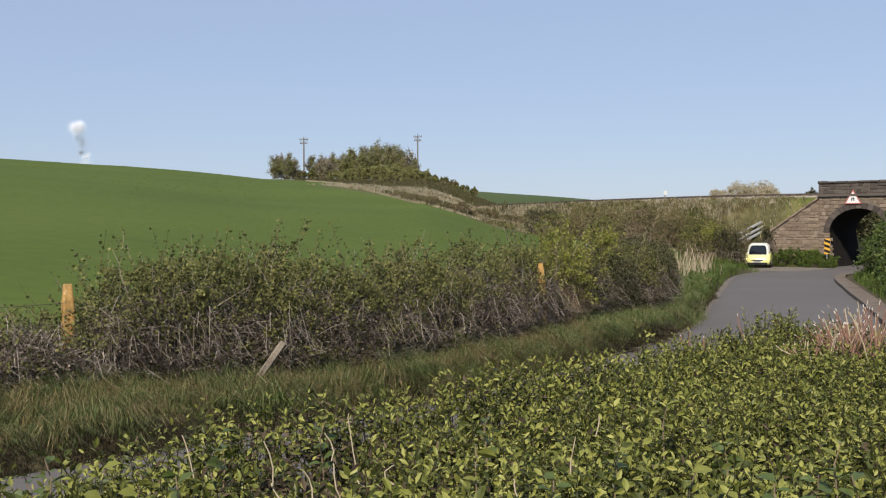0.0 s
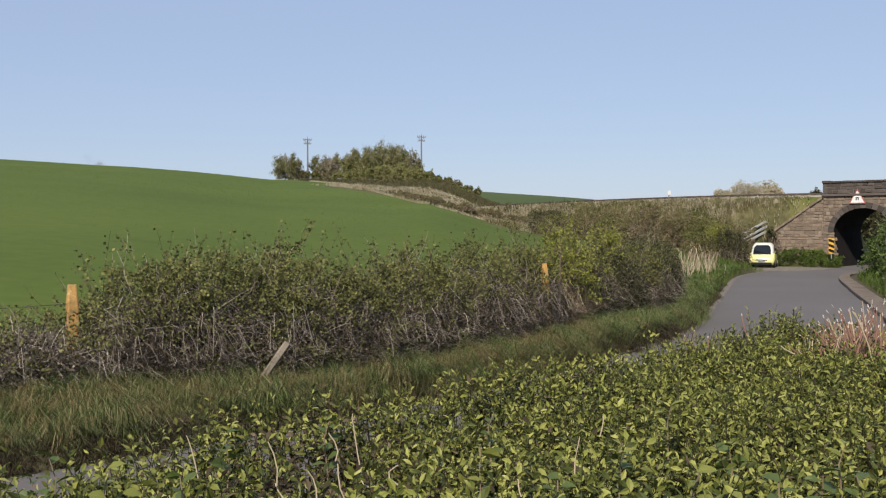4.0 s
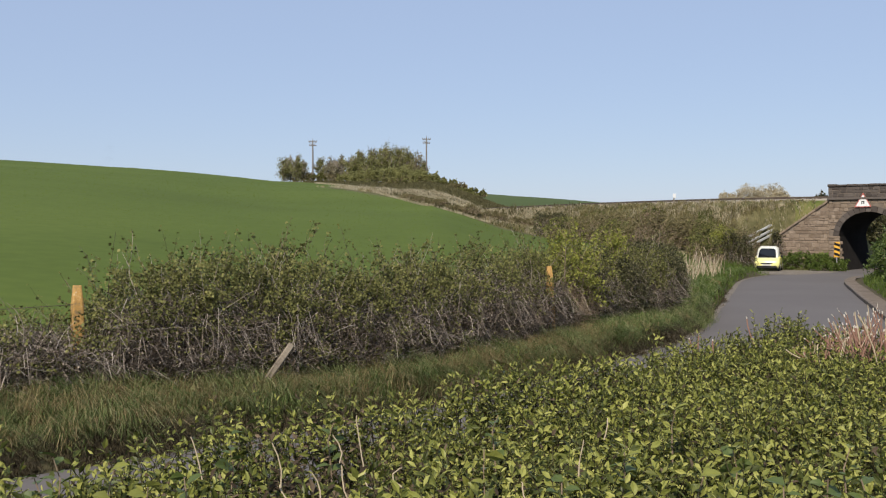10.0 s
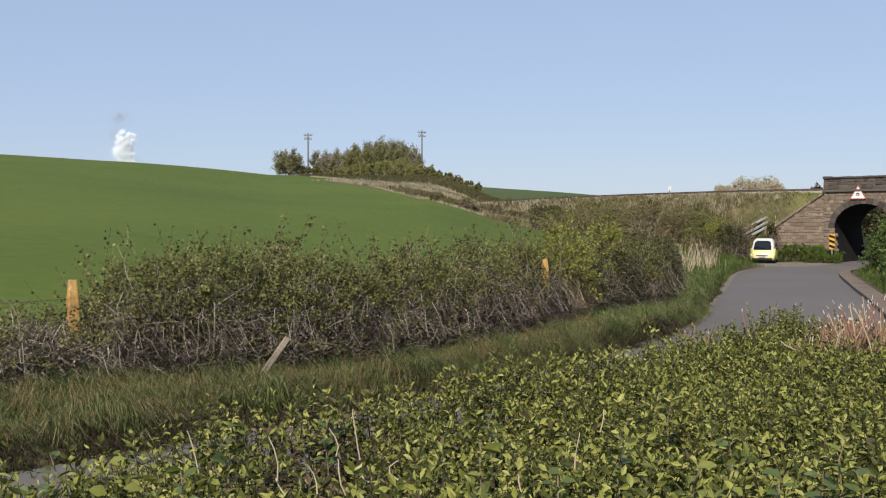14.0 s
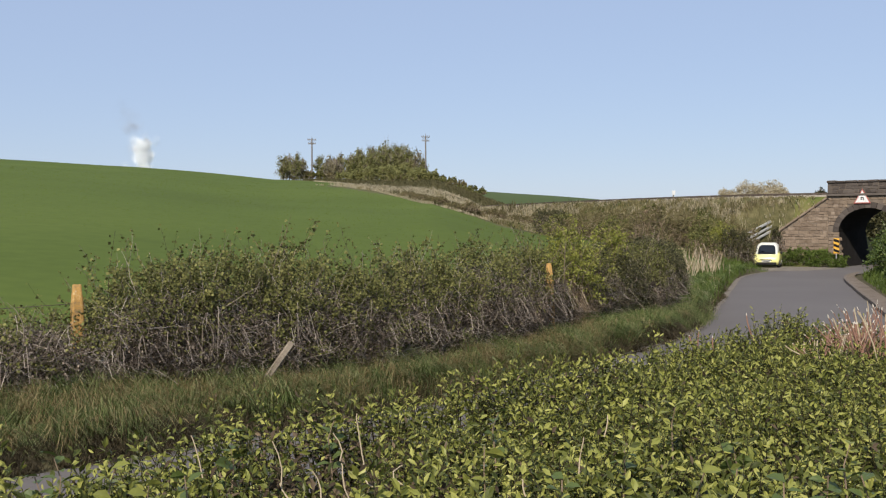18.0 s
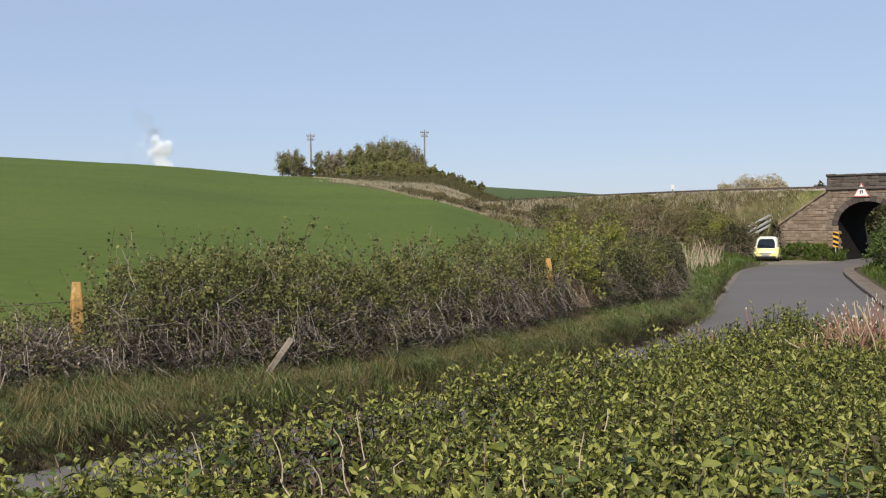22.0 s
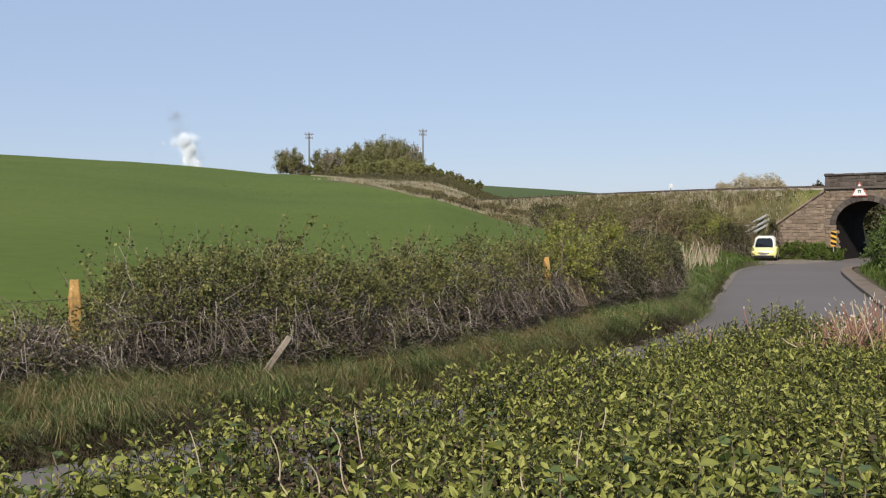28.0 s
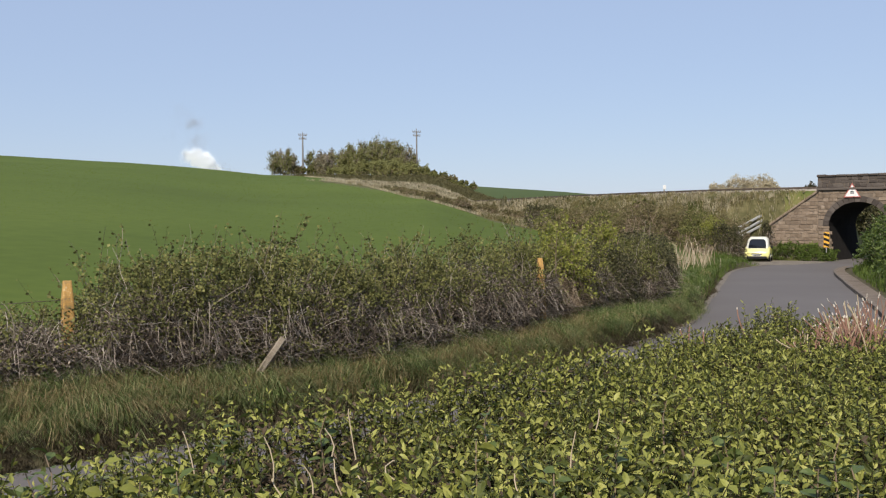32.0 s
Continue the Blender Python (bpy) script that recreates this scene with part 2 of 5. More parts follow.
def leaf_sheet(at, way, face, length, width, fold=0.25, fine=True, round_=False):
    """Folded pointed leaves: base points, directions, facing, sizes."""
    way = unit(way)
    side = unit(np.cross(way, face))
    nor = np.cross(side, way)
    L, W = length[:, None], width[:, None]
    n = len(at)
    if fine:
        vs = [at, at + way * L * .45 - side * W + nor * W * fold, at + way * L * .45, at + way * L * .45 + side * W + nor * W * fold,
              at + way * L * .80 - side * W * .6 + nor * W * fold * .3, at + way * L * .80 + side * W * .6 + nor * W * fold * .3, at + way * L - nor * L * .12]
        idx = np.array([[0, 2, 1, 1], [0, 3, 2, 2], [1, 2, 4, 4], [2, 3, 5, 5], [2, 5, 6, 4]])
        tri = [[0, 2, 1], [0, 3, 2], [1, 2, 4], [2, 3, 5], [2, 5, 6], [2, 6, 4]]
    else:
        vs = [at, at + way * L * .5 - side * W + nor * W * fold, at + way * L, at + way * L * .5 + side * W + nor * W * fold]
        tri = [[0, 2, 1], [0, 3, 2]]
        if round_:
            vs = [at, at + way * L * .3 - side * W * .9 + nor * W * fold, at + way * L * .72 - side * W * .75 + nor * W * fold, at + way * L - nor * L * .1,
                  at + way * L * .72 + side * W * .75 + nor * W * fold, at + way * L * .3 + side * W * .9 + nor * W * fold]
            tri = [[0, 2, 1], [0, 3, 2], [0, 4, 3], [0, 5, 4]]
    verts = np.stack(vs, 1).reshape(-1, 3)
    faces = (np.arange(n)[:, None, None] * len(vs) + np.array(tri)[None]).reshape(-1, 3)
    return verts, faces


def rand_dirs(rng, n, up=0.0):
    v = unit(rng.normal(size=(n, 3)))
    v[:, 2] += up
    return unit(v)


def blades(rng, at, length, width, lean):
    """Grass blades that bend over: one strip of a quad and a tip each."""
    n = len(at)
    a = rng.uniform(0, 2 * math.pi, n)
    out = np.stack([np.cos(a), np.sin(a), np.zeros(n)], 1)
    side = np.stack([-np.sin(a), np.cos(a), np.zeros(n)], 1) * width[:, None] / 2
    up = np.array([0, 0, 1.0])
    L, k = length[:, None], lean[:, None]
    mid = at + up * L * .6 + out * L * k * .35
    tip = at + up * L * (1 - .55 * k) + out * L * k
    verts = np.stack([at - side, at + side, mid + side * .8, mid - side * .8, tip], 1).reshape(-1, 3)
    b = np.arange(n)[:, None] * 5
    faces = [r for r in (b + np.array([[0, 1, 2, 3]])).tolist()] + [r for r in (b + np.array([[3, 2, 4]])).tolist()]
    return verts, faces


def spline(points, step=0.5):
    """A smooth line through points, sampled finely."""
    p = np.array(points, float)
    p = np.vstack([2 * p[0] - p[1], p, 2 * p[-1] - p[-2]])
    out = []
    for i in range(1, len(p) - 2):
        n = max(2, int(np.linalg.norm(p[i + 1] - p[i]) / step))
        for u in np.arange(n) / n:
            out.append(0.5 * (2 * p[i] + (p[i + 1] - p[i - 1]) * u + (2 * p[i - 1] - 5 * p[i] + 4 * p[i + 1] - p[i + 2]) * u * u
                              + (3 * p[i] - p[i - 1] - 3 * p[i + 1] + p[i + 2]) * u ** 3))
    return np.array(out + [p[-2]])


def ramp01(a, b, v):
    u = np.clip((v - a) / (b - a), 0, 1)
    return u * u * (3 - 2 * u)


# ---- the plan: road, railway and ground ----
ROAD = spline([(-90, -34), (-45, -19), (-25, -8), (-14, 0), (-8, 5), (-3.05, 9.3), (0.9, 13.4), (3.5, 16.6), (6.5, 21.3), (8.6, 25.5),
               (11.3, 33.3), (14.2, 42.3), (17.6, 52.0), (21.3, 58.0), (26.2, 63.3), (33, 71.5), (46, 86), (80, 112)])
RAILWAY = spline([(150, -36), (60, 38), (40, 55), (27.8, 65.2), (20.4, 71.4), (14, 82), (8, 97), (2, 114), (-14, 160), (-50, 235), (-120, 330)], 1.0)
ROAD_HALF, RAIL_Z = 2.25, 4.45


def from_line(line, x, y):
    """The distance to a line (left of it positive) and how far along it lies."""
    x, y = np.atleast_1d(x).astype(float), np.atleast_1d(y).astype(float)
    d, k = np.full(x.shape, 1e9), np.zeros(x.shape, int)
    for i in range(len(line)):
        q = (x - line[i, 0]) ** 2 + (y - line[i, 1]) ** 2
        near = q < d
        d[near], k[near] = q[near], i
    way = unit(np.gradient(line, axis=0))[k]
    off = np.stack([x, y], 1) - line[k]
    sign = way[:, 0] * off[:, 1] - way[:, 1] * off[:, 0]
    return np.where(sign >= 0, 1, -1) * np.sqrt(d), k


def wave(x, y, s, seed=0.0):
    return (np.sin(x / s * 1.3 + 1.7 * seed) * np.cos(y / s * 1.1 - seed) + 0.5 * np.sin((x + y) / s * 2.3 + seed * 3.1)) / 1.5


def ground_z(x, y):
    x, y = np.atleast_1d(x).astype(float), np.atleast_1d(y).astype(float)
    r, deg = np.hypot(x, y), np.degrees(np.arctan2(x, y))
    cosd = np.maximum(np.cos(np.radians(deg)), 0.3)
    rise = np.interp(deg, [-180, -90, -45, -30, -23.5, -17, -9.6, -5.7, -2.7, -0.7, 0.5, 1.7, 2.9, 5.6, 8.5, 14, 60, 180],
                     [.005, .02, .06, .068, .066, .058, .0456, .0452, .044, .0445, .038, .029, .020, .006, 0, -.008, -.01, .005]) * cosd
    crest = np.interp(deg, [-180, -60, -23.5, -9.6, -2.7, 0.5, 5.6, 14, 60, 180], [150, 190, 205, 240, 235, 200, 120, 90, 90, 150])
    start = np.interp(deg, [-180, -40, -20, 0, 10, 20, 60, 180], [25, 12, 16, 22, 30, 55, 30, 25])
    top = EYE + rise * crest
    u = np.clip((r - start) / (crest - start), 0, 6)
    shape = np.where(u < 1, u * (1.1 - 0.1 * u), 1 + 0.9 * (u - 1) - 2.2 * (u - 1) ** 2)
    shape = np.where(u > 1.3, np.maximum(shape, 0.35), shape)
    z = 0.6 + (top - 0.6) * shape
    far = np.interp(deg, [-180, -60, -12, 1.8, 9.1, 14, 30, 180], [.005, .02, .03, .0335, .0236, .012, .004, .005])
    z = np.maximum(z, np.where(r > 300, (EYE + far * 520) * ramp01(300, 520, r) - (r - 520).clip(0) * 0.004, -1e9))
    z += 0.25 * wave(x, y, 23.0, 1.0) * ramp01(40, 90, r)
    # the sides of the road
    d, k = from_line(ROAD, x, y)
    left = 0.30 * ramp01(2.35, 2.75, d) + 0.28 * ramp01(2.7, 4.6, d)
    right = 0.05 * ramp01(2.7, 2.85, -d) + 0.5 * ramp01(3.4, 5.0, -d)
    side = np.where(d > 0, left, right) + 0.04 * wave(x, y, 0.8, 2.0) * ramp01(2.6, 3.2, np.abs(d))
    z = side + (z - side) * np.where(d > 0, ramp01(4.4, 10, d), ramp01(5, 9, -d))
    z = z + 0.5 * np.exp(-(x ** 2 + (y - 0.5) ** 2) / 9.0)
    # railway bank, with the gap for the road and the lay-by before it
    e, _ = from_line(RAILWAY, x, y)
    bank = RAIL_Z - (np.abs(e) - 2.3).clip(0) / 1.25
    # before the wing wall the bank gives way to a low grass strip
    along = (24.3 - x) * 0.946 + (y - 64.9) * 0.326
    before = (24.3 - x) * 0.326 - (y - 64.9) * 0.946
    low = 0.9 - 0.35 * before.clip(0, 2)
    hold = ramp01(-0.1, 0.3, before + 0.45) * ramp01(6.5, 3.4, along) * ramp01(-3.8, -2.6, along)
    bank = bank * (1 - hold) + np.minimum(bank, low) * hold
    bank = np.where(r < 250, bank, -1e9)
    z = np.maximum(z, np.where(np.abs(d) < 2.4, -1e9, bank * 1.0))
    lay = ramp01(5.2, 3.8, np.hypot(x - 20.3, (y - 61.4) * 0.9)) * ramp01(-0.5, -0.1, before)
    z = z * (1 - lay) + 0.02 * lay
    return np.where((d < 2.35) & (d > -2.66), -0.08, z)


def gz(x, y):
    return float(ground_z(x, y)[0])


def ground():
    deg = np.concatenate([np.arange(-180, -36, 3.0), np.arange(-36, 36, 0.28), np.arange(36, 180, 3.0)])
    rad = [0.0, 0.7]
    while rad[-1] < 4800:
        r = rad[-1]
        rad.append(r + (0.33 if 62 < r < 76 else max(0.16, r * (0.013 if 5 < r < 125 else 0.04))))
    rad = np.array(rad)
    A, R = np.meshgrid(np.radians(deg), rad, indexing="ij")
    x, y = (R * np.sin(A)).ravel(), (R * np.cos(A)).ravel()
    z = ground_z(x, y)
    na, nr = A.shape
    i = (np.arange(na)[:, None] * nr + np.arange(nr - 1)[None, :])
    j = (((np.arange(na) + 1) % na)[:, None] * nr + np.arange(nr - 1)[None, :])
    faces = np.stack([i, i + 1, j + 1, j], -1).reshape(-1, 4)
    me = data("ground", np.stack([x, y, z], 1), faces, [M_FIELD, M_ROUGH, M_BANK, M_SOIL, M_FAR], True)
    c = np.stack([x, y], 1)[faces].mean(1)
    d, _ = from_line(ROAD, c[:, 0], c[:, 1])
    e, _ = from_line(RAILWAY, c[:, 0], c[:, 1])
    b, _ = from_line(FIELD_EDGE, c[:, 0], c[:, 1])
    r = np.hypot(c[:, 0], c[:, 1])
    slot = np.where(b > 0, 0, 1)
    slot = np.where((np.abs(e) < 9) & (r < 150), 1, slot)
    slot = np.where((d < 6.6) & (d > 0) & (r < 90), 2, slot)
    slot = np.where((d <= 0) & (r < 120), 2, slot)
    slot = np.where((np.abs(d) < 6.3) & (r < 60), 3, slot)
    slot = np.where((np.abs(e) < 10) & (r < 150) & (np.abs(d) > 4.5), 1, slot)
    slot = np.where(r > 290, 4, slot)
    me.polygons.foreach_set("material_index", slot.astype(np.int32))
    tagged(new("ground", me), "rolling farmland with a green crop, rough grass and banks", "ground", kind="structure")


FIELD_EDGE = spline([(60, 20), (26, 48), (15, 62), (11.0, 70.5), (9.4, 78), (7.6, 83.2), (5.5, 84.8), (3.1, 84.6), (0.9, 83.4), (-1.5, 87), (-4.85, 104), (-9.3, 124.75), (-16.8, 164.7), (-26, 196), (-36, 224), (-44, 255), (-60, 420)], 2.0)
ground()


def strip(name, line, lo, hi, z_of, material, label, category, cols=7):
    way = unit(np.gradient(line, axis=0))
    nor = np.stack([-way[:, 1], way[:, 0]], 1)
    offs = np.linspace(0, 1, cols)
    verts = []
    for p, q, a, b in zip(line, nor, lo, hi):
        for o in offs:
            s = a + (b - a) * o
            verts.append((p[0] + q[0] * s, p[1] + q[1] * s, z_of(s)))
    n = len(line)
    faces = [(i * cols + j, (i + 1) * cols + j, (i + 1) * cols + j + 1, i * cols + j + 1) for i in range(n - 1) for j in range(cols - 1)]
    faces = [f[::-1] for f in faces]
    return tagged(new(name, data(name, verts, faces, material, True)), label, category, kind="structure")


rng = np.random.default_rng(4)
wob = np.interp(np.arange(len(ROAD)), np.arange(0, len(ROAD) + 3, 3), rng.normal(0, 0.045, len(np.arange(0, len(ROAD) + 3, 3))))
strip("road", ROAD, -ROAD_HALF - 0.3 + wob[::-1] * 0.4, ROAD_HALF + wob, lambda s: 0.03 - 0.006 * s * s, M_ASPHALT, "grey worn asphalt country lane without markings", "road")
strip("road_edge", ROAD, 2.40 - 0.22 * ramp01(17, 23, ROAD[:, 1]) + wob * 0.5, np.full(len(ROAD), 2.43), lambda s: 0.014 - 0.004 * (s - 2.1), M_GRIT, "pale grit along the edge of the lane", "road edge", 3)


# ---- the stone bridge over the lane ----
FACE = radians(40)
BRIDGE = Matrix.Translation((26.2, 63.3, 0)) @ Matrix.Rotation(-FACE, 4, "Z")   # its x runs along the face, its y through the arch
HALF_SPAN, SPRING, RISE, DECK, PARAPET, DEPTH = 1.8, 2.2, 1.5, 4.45, 5.42, 5.2


def arch_line(n=18, grow=0.0):
    """The outline of the opening, from the left foot over the crown to the right foot; the sides lean in towards the ground."""
    pts = [(-HALF_SPAN + 0.42 - grow, -0.1), (-HALF_SPAN + 0.16 - grow, SPRING * 0.5)]
    for i in range(n + 1):
        a = math.pi * (1 - i / n)
        pts.append(((HALF_SPAN + grow) * math.cos(a), SPRING + (RISE + grow) * math.sin(a)))
    return pts + [(HALF_SPAN - 0.16 + grow, SPRING * 0.5), (HALF_SPAN - 0.42 + grow, -0.1)]


def stone_rows(parent, x0, x1, z0, z1, y, row_h, lengths, material, rs, keep=lambda x, z: True, name="stone"):
    """Courses of squared stones standing proud of a wall face that looks towards -y."""
    z = z0
    sizes = {}
    while z < z1 - 0.05:
        h = min(row_h * rs.uniform(0.7, 1.25), z1 - z)
        x = x0 - rs.uniform(0, 0.3)
        while x < x1:
            w = rs.choice(lengths) * rs.uniform(0.75, 1.3)
            a, b = max(x, x0), min(x + w, x1)
            if b - a > 0.1 and keep((a + b) / 2, z + h / 2):
                bm = bmesh.new()
                g = 0.012
                box(bm, a + g, y - rs.uniform(0.012, 0.045), z + g, b - g, y + 0.05, z + h - g, bevel=0.018)
                for v in bm.verts:
                    v.co += Vector((rs.uniform(-.022, .022), rs.uniform(-.012, .012), rs.uniform(-.022, .022)))
                part(name, bm, material, parent)
            x += w
        z += h


def stone_bridge():
    rs = random.Random(7)
    bridge = thing("railway_bridge", BRIDGE, "brown sandstone railway bridge with a round arch and dark parapet", "bridge")
    ring = arch_line()
    # one wall with the opening cut through it: front and back faces between the opening and the outer outline
    left, right = -2.45, 7.5
    bm = bmesh.new()
    outer = [(left, -0.3)] + [(left, SPRING * 0.5)] + [(left + (right - left) * i / 18, DECK + 0.05) for i in range(19)] + [(right, SPRING * 0.5), (right, -0.3)]
    rows = [[bm.verts.new((x, y, z)) for x, z in line] for line, y in ((ring, 0), (outer, 0), (ring, DEPTH), (outer, DEPTH))]
    for i in range(len(ring) - 1):
        for a, b in ((0, 1), (1, 3), (3, 2)):
            bm.faces.new((rows[a][i], rows[a][i + 1], rows[b][i + 1], rows[b][i]))
    bmesh.ops.recalc_face_normals(bm, faces=bm.faces)
    part("wall", bm, M_MORTAR, bridge)
    bm = bmesh.new()
    inner = arch_line(grow=-0.004)
    rings = [[bm.verts.new((x, y, z)) for x, z in inner] for y in (0.03, DEPTH)]
    for i in range(len(inner) - 1):
        bm.faces.new((rings[0][i], rings[0][i + 1], rings[1][i + 1], rings[1][i]))
    part("barrel", bm, M_VAULT, bridge, "dark vault of the arch")
    # voussoirs round the opening
    n = 17
    for i in range(n):
        a0, a1 = (math.pi * (1 - (i + k) / n) for k in (0.03, 0.97))
        bm = bmesh.new()
        quad = [((HALF_SPAN + g) * math.cos(a), SPRING + (RISE + g) * math.sin(a)) for g, a in ((0.0, a0), (0.36, a0), (0.36, a1), (0.0, a1))]
        back, front = ([bm.verts.new((x, y, z)) for x, z in quad] for y in (0.2, -0.05 - rs.uniform(0, .03)))
        bm.faces.new(front)
        for k in range(4):
            bm.faces.new((front[k], front[(k + 1) % 4], back[(k + 1) % 4], back[k]))
        bmesh.ops.recalc_face_normals(bm, faces=bm.faces)
        part("voussoir", bm, M_DARKSTONE, bridge)

    def outside(x, z):
        if z > SPRING:
            return (x / (HALF_SPAN + 0.45)) ** 2 + ((z - SPRING) / (RISE + 0.45)) ** 2 > 1
        return abs(x) > HALF_SPAN - 0.05 - 0.2 * (1 - z / SPRING)
    stone_rows(bridge, left, right - 2.0, -0.1, DECK - 0.02, 0.0, 0.21, (0.26, 0.34, 0.46), M_STONE, rs, outside)
    part("string_course", boxes((left - 0.08, -0.16, DECK, right, 0.3, DECK + 0.16), bevel=0.02), M_DARKSTONE, bridge)
    for y in (0.0, DEPTH - 0.35):
        part("parapet", boxes((left - 0.05, y, DECK + 0.14, right, y + 0.35, PARAPET - 0.12)), M_MORTAR, bridge)
    stone_rows(bridge, left - 0.05, right - 2.0, DECK + 0.17, PARAPET - 0.12, 0.0, 0.2, (0.3, 0.42, 0.55), M_DARKSTONE, rs)
    x = left - 0.1
    while x < right - 1.0:
        w = rs.uniform(0.5, 0.8)
        part("coping_stone", boxes((x + .01, -0.1, PARAPET - 0.13, x + w - .01, 0.45, PARAPET + rs.uniform(0, .05)), bevel=0.03), M_DARKSTONE, bridge)
        x += w
    # wing wall that falls away from the bridge
    wing = thing("wing_wall", BRIDGE @ pose(left, 0.12, 0, 0, 0, 21), "sloping sandstone wing wall beside the railway bridge", "wall")
    length, low = 3.1, 2.2
    top = lambda x: DECK + (low - DECK) * (-x) / length
    bm = bmesh.new()
    for y in (0.0, 0.8):
        bm.faces.new([bm.verts.new(p) for p in ((0, y, -0.3), (-length, y, -0.3), (-length, y, low), (0, y, DECK))])
    bmesh.ops.bridge_loops(bm, edges=bm.edges[:])
    bmesh.ops.recalc_face_normals(bm, faces=bm.faces)
    part("core", bm, M_MORTAR, wing)
    stone_rows(wing, -length, 0.0, 0.0, DECK, 0.0, 0.21, (0.24, 0.34, 0.48), M_STONE, rs, lambda x, z: z < top(x) - 0.12)
    n = 7
    for i in range(n):
        x0, x1 = -length * (i + 0.02) / n, -length * (i + 0.98) / n
        bm = bmesh.new()
        box(bm, x1, -0.12, 0, x0, 0.85, 0.16, bevel=0.025)
        for v in bm.verts:
            v.co.z += top(v.co.x) - 0.05
        part("coping_stone", bm, M_STONE, wing)


stone_bridge()


def triangle_sign():
    m = BRIDGE @ pose(-0.32, -0.14, 4.28)
    sign = thing("warning_sign", m, "red-bordered triangular warning sign fixed to the bridge", "road sign")

    def plate(size, y, t):
        bm = bmesh.new()
        fr, bk = ([bm.verts.new((size * math.cos(a), yy, size * math.sin(a))) for a in (math.pi / 2, math.pi * 7 / 6, math.pi * 11 / 6)] for yy in (y, y + t))
        bm.faces.new(fr)
        bm.faces.new(bk[::-1])
        for k in range(3):
            bm.faces.new((fr[k], bk[k], bk[(k + 1) % 3], fr[(k + 1) % 3]))
        bmesh.ops.recalc_face_normals(bm, faces=bm.faces)
        return bm
    part("border", plate(0.60, 0.0, 0.02), M_RED, sign, "red border")
    part("face", plate(0.49, -0.006, 0.01), M_WHITE, sign, "white face")
    part("symbol", boxes((-0.09, -0.012, -0.1, -0.03, -0.004, 0.09), (0.03, -0.012, -0.1, 0.09, -0.004, 0.09), (-0.03, -0.012, 0.03, 0.03, -0.004, 0.09)), M_BLACK, sign, "black symbol")
    part("bracket", boxes((-0.05, 0.02, -0.1, 0.05, 0.12, 0.1)), M_GALV, sign)


triangle_sign()


def chevron_post():
    x, y = 24.2, 63.2
    m = pose(x, y, gz(x, y), 0, 0, -18)
    post = thing("hazard_marker", m, "black and yellow striped hazard marker on a post by the bridge", "road sign")
    part("pole", rod(bmesh.new(), (0, 0.03, -0.3), (0, 0.03, 1.85), 0.035), M_GALV, post)
    part("board", boxes((-0.17, -0.02, 0.95, 0.17, 0.0, 1.9), bevel=0.006), M_AMBER, post, "amber board")
    for i in range(3):
        bm = bmesh.new()
        z = 1.02 + i * 0.31
        q = [(-0.165, -0.026, z + 0.24), (-0.165, -0.026, z + 0.08), (0.165, -0.026, z - 0.04), (0.165, -0.026, z + 0.12)]
        f = bm.faces.new([bm.verts.new(p) for p in q])
        bmesh.ops.solidify(bm, geom=[f], thickness=0.004)
        part("stripe", bm, M_BLACK, post, "black stripe")


chevron_post()


def rail_fence():
    fence = thing("rail_fence", pose(0, 0, 0), "grey three-rail steel fence climbing the railway bank", "fence")
    a, b = Vector((19.5, 66.2, 0)), Vector((21.25, 66.5, 0))
    za, zb = 2.04, 2.92
    for drop, ext in ((0.0, 0.0), (0.27, 0.12), (0.55, 0.16)):
        d = Vector((ext * 1.2, 0.0, -drop))
        bm = boxes((0, -0.04, -0.075, (b - a).length * 1.08, 0.04, 0.075), bevel=0.02)
        ob = part("rail", bm, M_GALV, fence)
        ob.matrix_basis = Matrix.Translation(a + Vector((0, 0, za)) + d) @ Vector((b.x - a.x, b.y - a.y, zb - za)).to_track_quat("X", "Z").to_matrix().to_4x4()
    for u in (0.1, 0.97):
        p = a.lerp(b, u)
        z = za + (zb - za) * u
        part("post", boxes((p.x - .05, p.y + .05, gz(p.x, p.y) - 0.4, p.x + .05, p.y + .16, z + 0.12), bevel=0.01), M_GALV, fence)


rail_fence()


